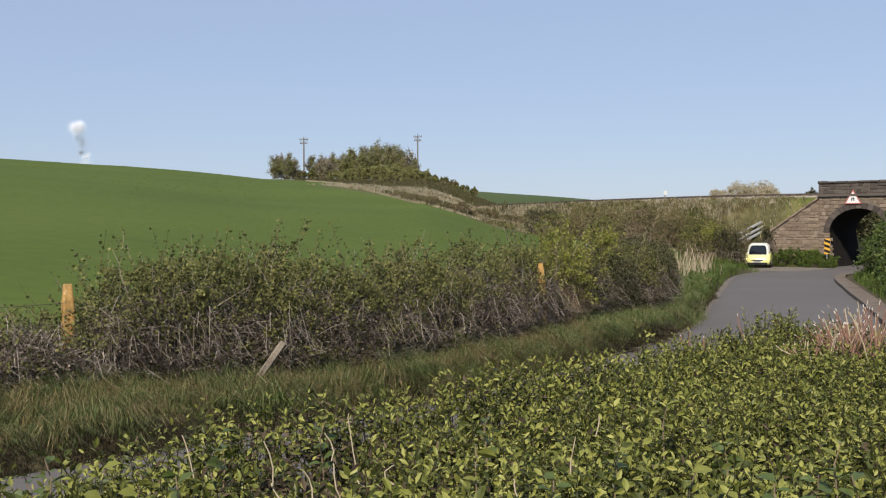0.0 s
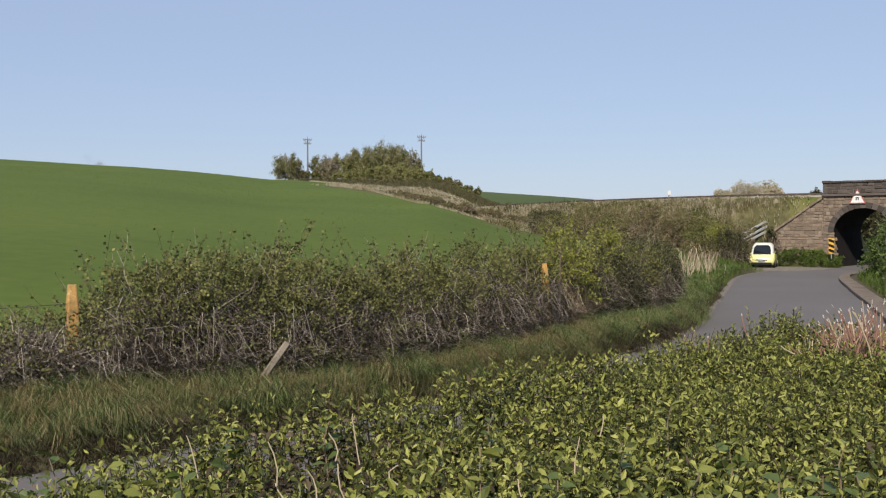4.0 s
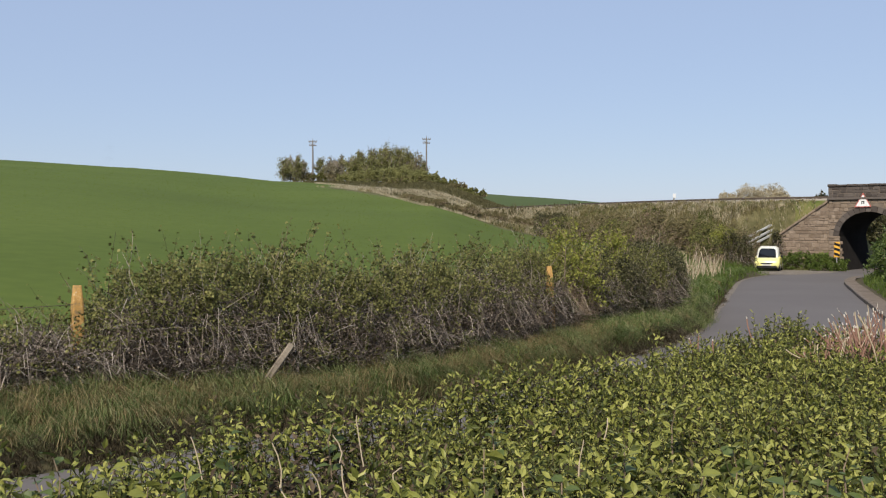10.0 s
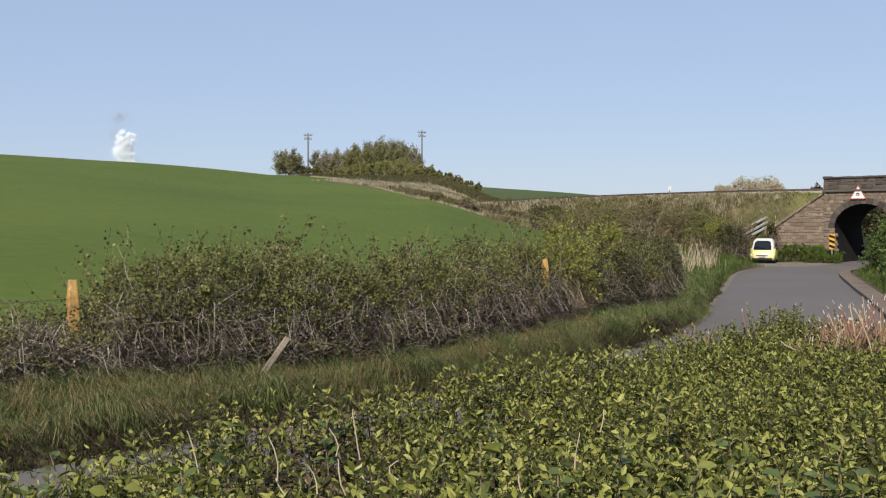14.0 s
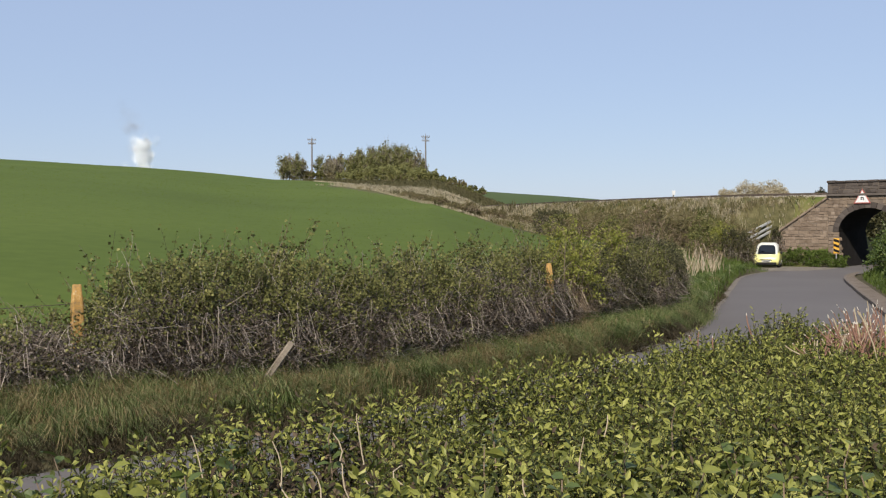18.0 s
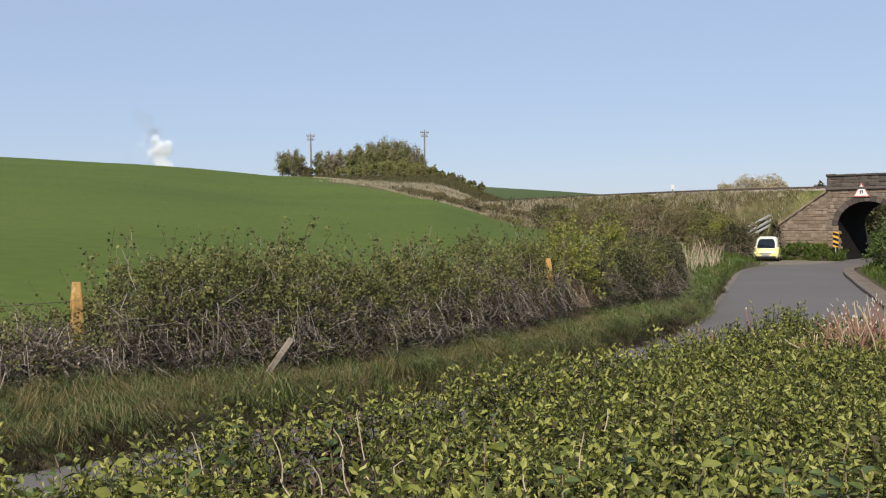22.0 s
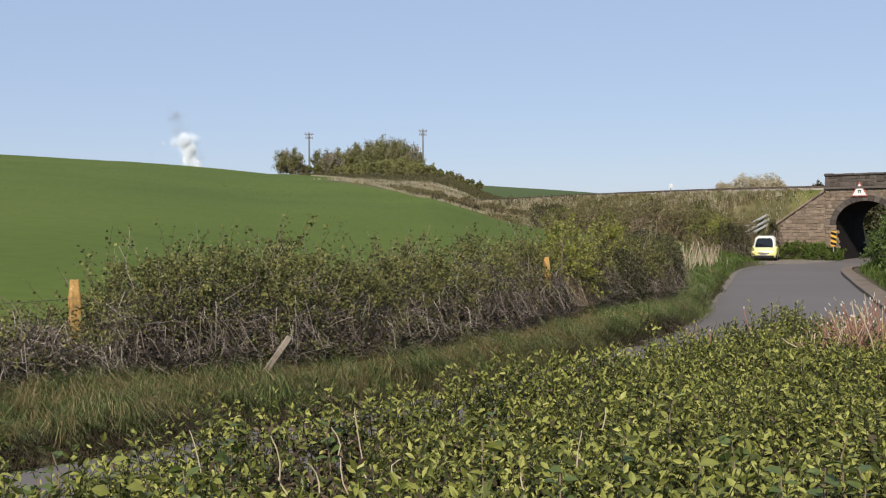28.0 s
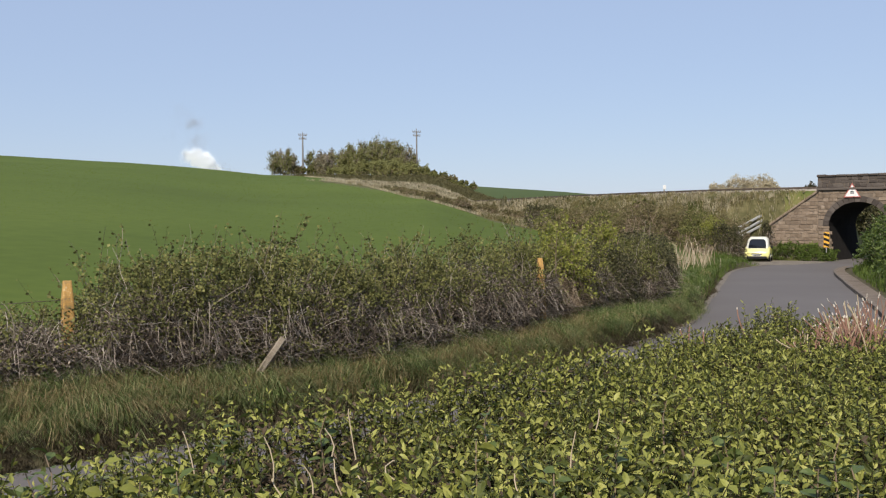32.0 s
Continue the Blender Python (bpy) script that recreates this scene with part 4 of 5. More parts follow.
def clipped_hedge():
    rg = np.random.default_rng(12)
    n = 27000
    x = rg.uniform(-4.2, 5.6, n * 5)
    y = 2.4 + 6.2 * rg.beta(1.0, 1.0, n * 5)
    ok = (y < hedge_far(x) + rg.normal(0, 0.10, n * 5)) & (rg.uniform(0, 1, n * 5) < 0.78 + 0.22 * np.exp(-((y - hedge_far(x) + 0.5) / 0.6) ** 2))
    rim = hedge_far(x) - y
    ok &= (rim < 0.4) | (wave(x, y, 0.06, 5.0) + 0.8 * wave(x, y, 0.23, 1.1) > rg.uniform(-1.6, 0.05, len(x)))
    ok &= rg.uniform(0, 1, len(x)) > 0.15 * np.exp(-((x + 0.46) ** 2 / 0.05 + (y - 3.75) ** 2 / 0.10))
    x, y = x[ok][:n], y[ok][:n]
    n = len(x)
    top = hedge_top(x, y)
    tall = (rg.uniform(0, 1, n) < 0.04) * rg.uniform(0.04, 0.16, n)
    depth = 0.09 + 0.36 * rg.beta(1, 1.8, n)
    root = np.stack([x, y, top - depth], 1)
    way = rand_dirs(rg, n, 1.9)
    ln = rg.uniform(0.10, 0.21, n) + tall
    hedge = thing("clipped_hedge", pose(0, 0, 0), "clipped yellow-green privet hedge on the near side of the lane", "hedge")
    u = np.linspace(0, 1, 2)[None, :, None]
    lines = root[:, None, :] + way[:, None, :] * ln[:, None, None] * u
    v, f = tubes(lines, np.full(n, 0.0028), np.full(n, 0.0012))
    mass("shoot_mass", v, f, M_SHADED_SHOOT, hedge)
    per = 9
    on = np.repeat(np.arange(n), per)
    t = np.tile(np.linspace(0.0, 1.0, per) ** 0.55, n)
    az = np.tile(np.arange(per) * 2.4, n) + np.repeat(rg.uniform(0, 6.3, n), per)
    out = np.stack([np.cos(az), np.sin(az), np.zeros(len(az))], 1)
    at = root[on] + way[on] * (ln[on] * t)[:, None]
    dirn = out + way[on] * (0.15 + 1.15 * t[:, None] ** 4) + rg.normal(0, 0.25, out.shape)
    face = rand_dirs(rg, len(on), 0.8) + np.array([-.15, -.40, .25])
    s = 0.041 * rg.uniform(0.55, 1.3, len(on)) * (1.05 - 0.3 * t) * (1 + 0.25 * ramp01(4.4, 3.0, y[on]))
    w = s * rg.uniform(0.17, 0.26, len(on))
    near = y[on] < 4.3
    dead = rg.uniform(0, 1, len(on)) < 0.03 + 0.70 * np.exp(-((x[on] + 0.44) ** 2 / 0.08 + (y[on] - 3.75) ** 2 / 0.25))
    for fine, zone in ((True, near), (False, ~near)):
        for name, pick, m, label in (("foliage", ~dead, M_LEAF, "glossy yellow-green leaves"), ("dead_foliage", dead, M_DRYLEAF, "withered brown leaves")):
            q = zone & pick
            v, f = leaf_sheet(at[q], dirn[q], face[q], s[q], w[q], fine=fine, round_=True)
            mass(name, v, f, m, hedge, label)
    # woody inside, coloured near black for the shade between the leaves
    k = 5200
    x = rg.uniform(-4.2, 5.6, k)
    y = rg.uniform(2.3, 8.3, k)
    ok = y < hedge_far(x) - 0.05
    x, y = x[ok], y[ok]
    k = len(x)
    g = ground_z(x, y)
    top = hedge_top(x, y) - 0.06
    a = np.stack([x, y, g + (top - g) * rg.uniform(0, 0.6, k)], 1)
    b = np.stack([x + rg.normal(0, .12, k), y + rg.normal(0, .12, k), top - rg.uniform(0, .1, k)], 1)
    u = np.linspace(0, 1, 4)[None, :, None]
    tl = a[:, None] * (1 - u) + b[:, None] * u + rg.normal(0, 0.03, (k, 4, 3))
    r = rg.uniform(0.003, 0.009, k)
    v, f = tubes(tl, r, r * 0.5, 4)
    mass("stem_mass", v, f, M_SHADED_SHOOT, hedge, "woody stems darkened for the shade inside the hedge")


clipped_hedge()


def at_px(px, py, d):
    """A place d metres ahead, by where it stands in the view straight ahead of the camera."""
    return (px - 784) / 1803.0 * d, d, EYE + (402 - py) / 1803.0 * d


def big_leaves():
    """Broad bramble and bindweed leaves that push through the clipped hedge."""
    rg = np.random.default_rng(77)
    spots = [(1450, 850, 3.05), (1500, 800, 3.3), (1395, 868, 3.0), (1290, 800, 3.4), (1110, 800, 3.4), (1090, 815, 3.3), (870, 740, 4.0), (860, 800, 3.4), (420, 760, 4.0), (395, 795, 3.6),
             (180, 840, 3.2), (95, 815, 3.3), (60, 850, 3.1), (240, 870, 3.05), (330, 850, 3.1), (580, 755, 4.0), (1230, 850, 3.0), (1000, 860, 3.0), (1530, 850, 3.0), (1180, 730, 4.0)]
    for i, (px, py, d) in enumerate(spots):
        x, y, z = at_px(px, py, d)
        plant = thing("bramble_shoot", pose(x, y, z - 0.16, 0, 0, rg.uniform(0, 360)), "broad-leaved bramble shoot growing through the clipped hedge", "shrub", "bramble shoots")
        stem = np.array([[(0, 0, -0.25), (.01, .01, -0.05), (.0, .02, .10), (.02, .01, .17)]])
        v, f = tubes(stem, np.array([.004]), np.array([.002]), 4)
        part("stem", data("stem", v, f, M_BROWNTWIG), None, plant)
        n = 9
        k = np.arange(n)
        az = k * 2.4
        zz = np.linspace(-.02, .17, n)
        w = np.stack([np.cos(az), np.sin(az), rg.uniform(-.1, .6, n)], 1)
        s = rg.uniform(.045, .075, n)
        for j in range(n):
            a = np.array([[0.01, 0.01, zz[j]]])
            v, f = leaf_sheet(a, w[j:j + 1], np.array([[0, 0, 1.0]]) + rg.normal(0, .35, (1, 3)), s[j:j + 1], s[j:j + 1] * .36)
            part("leaf", data("leaf", v, f, (M_BRAMBLE, M_LEAF, M_BRAMBLE)[i % 3]), None, plant)


big_leaves()


def stalk(px0, py0, px1, py1, d, r, material, name, label, bend=0.005, group="dry stalks"):
    a, b = Vector(at_px(px0, py0, d)), Vector(at_px(px1, py1, d * 1.01))
    rg = np.random.default_rng(int(px0 * 7 + py0))
    u = np.array([0, 0.35, 0.7, 0.93, 1.0])[:, None]
    bow = rg.normal(0, bend, 3) * np.array([1, .5, .2])
    line = np.array(a)[None] * (1 - u) + np.array(b)[None] * u + bow[None] * np.sin(np.pi * u) + rg.normal(0, bend * 0.12, (5, 3))
    v, f = tubes(line[None], np.array([r]), np.array([r * .7]), 5)
    me = data(name, v, f, [material, M_DRYTIP], True)
    if material == M_CUT:
        me.polygons.foreach_set("material_index", [1 if i % 4 == 3 else 0 for i in range(len(f))])
    return tagged(new(name, me), label, "stalk", group)


def hedge_stalks():
    for row in [(640, 845, 624, 735, 3.35), (655, 868, 640, 850, 3.2), (610, 890, 598, 825, 3.1), (595, 822, 582, 770, 3.3), (490, 865, 474, 785, 3.2), (505, 892, 488, 862, 3.05), (708, 868, 704, 828, 3.2),
                (350, 850, 330, 775, 3.4), (925, 890, 918, 855, 3.0), (1065, 780, 1070, 740, 3.6), (1020, 845, 1028, 780, 3.3), (560, 890, 545, 840, 3.0)]:
        stalk(*row, 0.0028, M_DRY, "dry_stalk", "bleached dry stalk standing in the clipped hedge", 0.012)
    for row in [(1228, 640, 1232, 590, 7.0), (1222, 625, 1214, 598, 7.0), (1262, 640, 1256, 600, 7.0), (1330, 610, 1316, 560, 7.6)]:
        stalk(*row, 0.006, M_CUT, "cut_stem", "cut reddish stem sticking out of the hedge", 0.01, "cut stems")
    rg = np.random.default_rng(5)
    for i in range(150):
        px = 1570 - 165 * rg.beta(1.0, 1.5)
        h = 16 + 82 * ramp01(1395, 1550, px) * rg.uniform(.3, 1)
        d = rg.uniform(6.6, 8.0)
        lean = rg.normal(-7, 20)
        y0 = 632 + rg.uniform(-8, 14)
        stalk(px, y0, px + lean, y0 - h, d, rg.uniform(.002, .0062), M_CUT if i % 5 else M_DRY, "cut_stem", "cut pinkish woody stem of a flailed shrub", 0.012, "cut stems")


hedge_stalks()


# ---- car in the lay-by ----
def small_car():
    car = thing("small_car", pose(20.08, 63.6, 0.01, 0, 0, -21.5), "small two-seat pale yellow car parked in the lay-by facing the lane", "car")

    def loft(stations, cap=True, bev=0.0):
        bm = bmesh.new()
        rings = [[bm.verts.new((x, y, z)) for x, z in ring] for y, ring in stations]
        m = len(rings[0])
        for r0, r1 in zip(rings, rings[1:]):
            for k in range(m):
                bm.faces.new((r0[k], r0[(k + 1) % m], r1[(k + 1) % m], r1[k]))
        bm.faces.new(rings[0])
        bm.faces.new(rings[-1][::-1])
        bmesh.ops.recalc_face_normals(bm, faces=bm.faces)
        if bev:
            bmesh.ops.bevel(bm, geom=bm.edges[:], offset=bev, segments=2, affect="EDGES")
        return bm

    def ring(w0, w1, w2, z0, z1, z2):
        return [(-w0, z0), (w0, z0), (w1, z1), (w1 * .98, (z1 + z2) / 2), (w2, z2), (-w2, z2), (-w1 * .98, (z1 + z2) / 2), (-w1, z1)]
    body = loft([(-1.34, ring(.60, .63, .54, .24, .42, .60)), (-1.24, ring(.70, .74, .62, .22, .45, .72)), (-1.02, ring(.75, .78, .67, .2, .5, .83)),
                 (-0.60, ring(.76, .78, .71, .2, .5, .92)), (0.5, ring(.76, .78, .73, .2, .5, .98)), (1.15, ring(.76, .78, .72, .22, .5, .98)), (1.34, ring(.68, .7, .64, .28, .5, .9))])
    bmesh.ops.bevel(body, geom=body.edges[:], offset=0.035, segments=2, affect="EDGES")
    for f in body.faces:
        f.smooth = True
    part("body", body, M_PAINT, car, "pale yellow bodywork")
    def shell(w, z0, z1):
        h = z1 - z0
        return [(-.70 * w, z0), (.70 * w, z0), (.665 * w, z0 + .42 * h), (.59 * w, z0 + .78 * h), (.43 * w, z1), (-.43 * w, z1), (-.59 * w, z0 + .78 * h), (-.665 * w, z0 + .42 * h)]
    cabin = loft([(-1.02, shell(.93, .78, .82)), (-0.76, shell(.96, .80, 1.06)), (-0.50, shell(.98, .85, 1.29)), (-0.24, shell(1.0, .9, 1.46)), (0.05, shell(1.0, .93, 1.54)),
                  (0.75, shell(1.0, .93, 1.54)), (1.1, shell(.98, .93, 1.48)), (1.25, shell(.95, .93, 1.34))])
    for f in cabin.faces:
        f.smooth = True
    part("cabin", cabin, M_CELL, car, "pale roof and pillars")

    def plane(name, pts, t, m, label="", parent=None):
        bm = bmesh.new()
        f = bm.faces.new([bm.verts.new(p) for p in pts])
        bmesh.ops.solidify(bm, geom=[f], thickness=t)
        bmesh.ops.recalc_face_normals(bm, faces=bm.faces)
        return part(name, bm, m, parent or car, label)
    plane("windscreen", [(-.52, -1.040, .87), (.52, -1.040, .87), (.51, -0.760, 1.10), (.46, -0.500, 1.313), (.35, -0.390, 1.403), (-.35, -0.390, 1.403), (-.46, -0.500, 1.313), (-.51, -0.760, 1.10)], 0.012, M_DARKGLASS, "dark windscreen")
    for s in (-1, 1):
        plane("side_window", [(s * .706, -.30, 1.04), (s * .706, .62, 1.04), (s * .645, .58, 1.36), (s * .645, -.05, 1.36)], 0.014 * s, M_DARKGLASS)
        door = plane("door", [(s * .772, -.55, .34), (s * .772, .52, .34), (s * .762, .52, .92), (s * .760, -.55, .92)], 0.03 * -s, M_PAINT)
        part("handle", boxes((s * .79 - .015, .3, .82, s * .79 + .015, .46, .85), bevel=.005), M_PLASTIC, door)
        bm = bmesh.new()
        bmesh.ops.create_uvsphere(bm, u_segments=12, v_segments=8, radius=1, matrix=Matrix.LocRotScale((s * .55, -1.21, .60), None, (.11, .09, .09)))
        part("headlight", bm, M_LENS, car, "clear headlight")
        bm = bmesh.new()
        bmesh.ops.create_uvsphere(bm, u_segments=10, v_segments=6, radius=1, matrix=Matrix.LocRotScale((s * .84, -.72, .93), None, (.09, .05, .08)))
        part("mirror", bm, M_PLASTIC, car, "black door mirror")
        bm = bmesh.new()
        bmesh.ops.create_uvsphere(bm, u_segments=10, v_segments=6, radius=1, matrix=Matrix.LocRotScale((s * .62, 1.30, .72), None, (.08, .06, .14)))
        part("tail_light", bm, M_RED, car, "red tail light")
        for y in (-.92, .94):
            wheel = thing("wheel", pose(s * .70, y, .29, 0, 90, 0), "", "")
            wheel.parent = car
            bm = bmesh.new()
            bmesh.ops.create_cone(bm, cap_ends=True, segments=24, radius1=.29, radius2=.29, depth=.17)
            bmesh.ops.bevel(bm, geom=[e for e in bm.edges if abs(e.verts[0].co.z - e.verts[1].co.z) < .01], offset=.03, segments=2, affect="EDGES")
            part("tyre", bm, M_TYRE, wheel, "black tyre")
            bm = bmesh.new()
            bmesh.ops.create_cone(bm, cap_ends=True, segments=20, radius1=.185, radius2=.185, depth=.185)
            for k in range(3):
                box(bm, -.02, -.17, .0925, .02, .17, .10)
            part("rim", bm, M_RIM, wheel, "silver rim")
    part("bumper", boxes((-.60, -1.375, .20, .60, -1.20, .36), bevel=.03), M_PLASTIC, car, "black lower bumper")
    part("grille", boxes((-.34, -1.352, .47, .34, -1.30, .545), bevel=.012), M_PLASTIC, car, "black grille")
    part("number_plate", boxes((-.26, -1.388, .37, .26, -1.372, .47), bevel=.004), M_WHITE, car, "pale plate with a dark bar")
    part("plate_bar", boxes((-.21, -1.392, .40, .21, -1.386, .44)), M_BLACK, car)
    part("wiper", rod(rod(bmesh.new(), (-.45, -1.03, .87), (.05, -.96, .96), .012), (.0, -1.03, .87), (.48, -.96, .96), .012), M_PLASTIC, car)
    part("rear_window", boxes((-.5, 1.2, 1.02, .5, 1.235, 1.36), bevel=.02), M_DARKGLASS, car)


small_car()


# ---- posts in the hedge ----
def lichen_post(x, y, h, lean, turn, w=0.14, label="old concrete fence post covered in orange lichen"):
    z = gz(x, y)
    m = pose(x, y, z - 0.2, 0, lean, turn)
    bm = boxes((-w / 2, -w / 2, 0, w / 2, w / 2, h + 0.2))
    bmesh.ops.subdivide_edges(bm, edges=bm.edges[:], cuts=5, use_grid_fill=True)
    rs = random.Random(int(x * 100))
    for v in bm.verts:
        v.co += Vector((rs.uniform(-.006, .006), rs.uniform(-.006, .006), rs.uniform(-.01, .01)))
        if v.co.z > h + 0.15:
            v.co.x *= 0.62
            v.co.y *= 0.62
        elif v.co.z > h - 0.12:
            v.co.x *= 0.93
            v.co.y *= 0.93
    for f in bm.faces:
        f.smooth = True
    ob = part("fence_post", bm, M_LICHEN)
    ob.matrix_basis = m
    return tagged(ob, label, "post", "hedge posts")


lichen_post(-4.96, 13.66, 1.36, 0, 30, 0.155)
lichen_post(2.17, 20.72, 1.92 - gz(2.17, 20.72), -3, 20, 0.125)


def leaning_stake():
    ob = part("leaning_stake", boxes((-.045, -.035, -0.3, .045, .035, 0.68), bevel=.012), M_WOOD)
    ob.matrix_basis = pose(-2.57, 14.30, 0.50, -8, 36, 10)
    tagged(ob, "weathered grey wooden stake leaning in the hedge bottom", "stake")


leaning_stake()


# ---- poles and trees on the hill ----
def telegraph_pole(x, y, h):
    z = gz(x, y)
    p = thing("telegraph_pole", pose(x, y, z, 0, 0, 12), "dark wooden telegraph pole with two crossarms on the hill", "utility pole", "power line poles")
    part("pole", rod(bmesh.new(), (0, 0, -1), (0, 0, h), .22, .15), M_POLE, p)
    for zz, w in ((h - 0.35, 1.0), (h - 1.25, 0.85)):
        arm = part("crossarm", boxes((-w, -.09, zz - .09, w, .09, zz + .09), bevel=.01), M_POLE, p)
        for xx in (-w * .9, -w * .45, w * .45, w * .9):
            part("insulator", rod(bmesh.new(), (xx, 0, zz + .08), (xx, 0, zz + .38), .07, .05), M_POLE, arm)
    part("peak_insulator", rod(bmesh.new(), (0, 0, h - .05), (0, 0, h + .45), .06, .04), M_POLE, p)
    for s in (-1, 1):
        part("stay", rod(bmesh.new(), (0.12 * s, 0, h - 1.2), (0.75 * s, 0, h - .4), .035), M_POLE, p)


telegraph_pole(-30.9, 236, 9.6)
telegraph_pole(-4.6, 236, 10.4)


def tree(name, label, x, y, h, spread, seed, leafmat, n=1600, size=0.35, bare=0.0):
    rg = np.random.default_rng(seed)
    t = thing(name, pose(x, y, gz(x, y)), label, "tree", "hilltop trees")
    u = np.linspace(0, 1, 6)[None, :, None]
    trunk = np.zeros((1, 6, 3))
    trunk[0, :, 2] = np.linspace(-0.4, h * 0.75, 6)
    trunk[0, :, :2] = np.cumsum(rg.normal(0, 0.06 * h / 8, (6, 2)), 0)
    v, f = tubes(trunk, np.array([.022 * h]), np.array([.006 * h]), 7)
    part("trunk", data("trunk", v, f, M_BARK), None, t)
    k = 46
    s = rg.uniform(0.12, 0.98, k)
    a = np.stack([np.interp(s, np.linspace(0, 1, 6), trunk[0, :, i]) for i in range(3)], 1)
    way = rand_dirs(rg, k, 0.75)
    ln = spread * rg.uniform(0.5, 1.1, k) * (1.15 - 0.45 * s)
    limb = a[:, None, :] + way[:, None, :] * ln[:, None, None] * u + np.array([0, 0, .18])[None, None] * ln[:, None, None] * u ** 2 + rg.normal(0, .05, (k, 6, 3))
    v, f = tubes(limb, np.full(k, .009 * h), np.full(k, .002 * h), 4)
    mass("limb_mass", v, f, M_TWIG, t)
    m = n
    on = rg.integers(0, k, m)
    q = rg.uniform(0.25, 1.08, m)[:, None]
    at = limb[on, 0] * (1 - q) + limb[on, -1] * q + rg.normal(0, 0.11 * spread, (m, 3))
    at[:, 2] = at[:, 2].clip(0.2)
    sz = size * rg.uniform(0.5, 1.4, m)
    v, f = leaf_sheet(at, rand_dirs(rg, m, .3), rand_dirs(rg, m, .6), sz, sz * .4, fine=False)
    mass("crown", v, f, leafmat, t)
    # fine twigs through the crown
    m = 420
    on = rg.integers(0, k, m)
    q = rg.uniform(0.4, 1.0, m)[:, None]
    at = limb[on, 0] * (1 - q) + limb[on, -1] * q
    tl = at[:, None] + rand_dirs(rg, m, 2.2)[:, None] * (spread * rg.uniform(.15, .55, m))[:, None, None] * np.linspace(0, 1, 3)[None, :, None]
    v, f = tubes(tl, np.full(m, .026), np.full(m, .014), 3)
    mass("twig_mass", v, f, M_TWIG, t)


def hilltop_wood():
    def at(px, d=236):
        return (px - 784) / 1803.0 * d
    rows = [(497, 5.2, 2.2, 0), (508, 5.8, 2.3, 1), (520, 6.0, 2.3, 0), (528, 5.0, 1.8, 1), (562, 5.4, 2.2, 0), (580, 5.6, 2.3, 1), (598, 6.4, 2.2, 0), (616, 5.8, 2.4, 0), (636, 6.8, 2.9, 2), (656, 8.0, 3.3, 2), (676, 8.6, 3.4, 2),
            (698, 8.6, 3.4, 2), (718, 8.0, 3.0, 2), (733, 7.4, 2.0, 1), (745, 5.6, 1.6, 0), (676, 6.0, 3.2, 2), (650, 5.0, 2.8, 2), (705, 6.0, 3.2, 2), (590, 4.2, 2.6, 1), (622, 4.6, 2.6, 2)]
    for i, (px, h, s, k) in enumerate(rows):
        d = 238 + 4 * math.sin(i * 2.3) + (0 if i < 15 else -7)
        tree("hill_tree", ("half-bare brown-green tree on the hilltop", "thin twiggy tree on the hilltop", "dense olive-green tree on the hilltop")[k], at(px, d), d, h, s, 50 + i, (M_TREE, M_TREE_B, M_TREE)[k], (1500, 1300, 4200)[k], 0.30)


M_CONIFER = mat("dark_needles", [(0.02, 0.03, 0.014), (0.045, 0.06, 0.026)], 0.5, 4, 0.8, 0, island=0.5, through_light=0.1)
M_TREE = mat("tree_leaf", [(0.16, 0.165, 0.065), (0.25, 0.25, 0.095), (0.35, 0.335, 0.14)], 0.3, 3, 0.8, 0, island=0.5, through_light=0.35)
M_TREE_B = mat("bud_leaf", [(0.21, 0.19, 0.115), (0.31, 0.28, 0.165), (0.41, 0.36, 0.23)], 0.3, 3, 0.8, 0, island=0.5, through_light=0.35)
hilltop_wood()
for i, (px, py) in enumerate([(1438, 325), (1448, 319), (1455, 324)]):
    tx, ty, tz = at_px(px, py, 150)
    tree("dark_tree", "small dark tree on the skyline behind the railway", tx, ty, tz - gz(tx, ty), 1.0, 90 + i, M_CONIFER, 900, 0.3)


def fence_wire():
    fence = thing("wire_fence", pose(0, 0, 0), "rusty wire strung between the hedge posts", "fence")
    a, b = np.array([-4.96, 13.6]), np.array([-10.4, 9.9])
    for h in (1.12, 0.85):
        u = np.linspace(0, 1, 9)
        xy = a[None] * (1 - u[:, None]) + b[None] * u[:, None]
        z = gz(*a) * (1 - u) + gz(*b) * u + h - 0.06 * np.sin(np.pi * u)
        v, f = tubes(np.column_stack([xy, z])[None], np.array([.0045]), np.array([.0045]), 4)
        part("wire", data("wire", v, f, M_RAIL), None, fence)
    for x, y in ((-10.4, 9.9),):
        part("post", boxes((x - .06, y - .06, gz(x, y) - .3, x + .06, y + .06, gz(x, y) + 1.3), bevel=.01), M_WOOD, fence)


fence_wire()


def field_headland():
    """Pale tall grass behind the low part of the hedge."""
    rg = np.random.default_rng(83)
    n = 9000
    u = rg.uniform(10, 62, n)
    p, nor = along_line(LEFT_EDGE, u)
    p = p + nor * rg.uniform(0.5, 2.6, n)[:, None]
    z = ground_z(p[:, 0], p[:, 1])
    v, f = blades(rg, np.stack([p[:, 0], p[:, 1], z - 0.02], 1), rg.uniform(.25, .75, n), rg.uniform(.005, .010, n), rg.uniform(.1, .8, n))
    tagged(new("headland_grass", data("headland_grass", v, f, M_HEADLAND)), "pale uncut grass at the edge of the crop behind the hedge", "grass", kind="stuff")


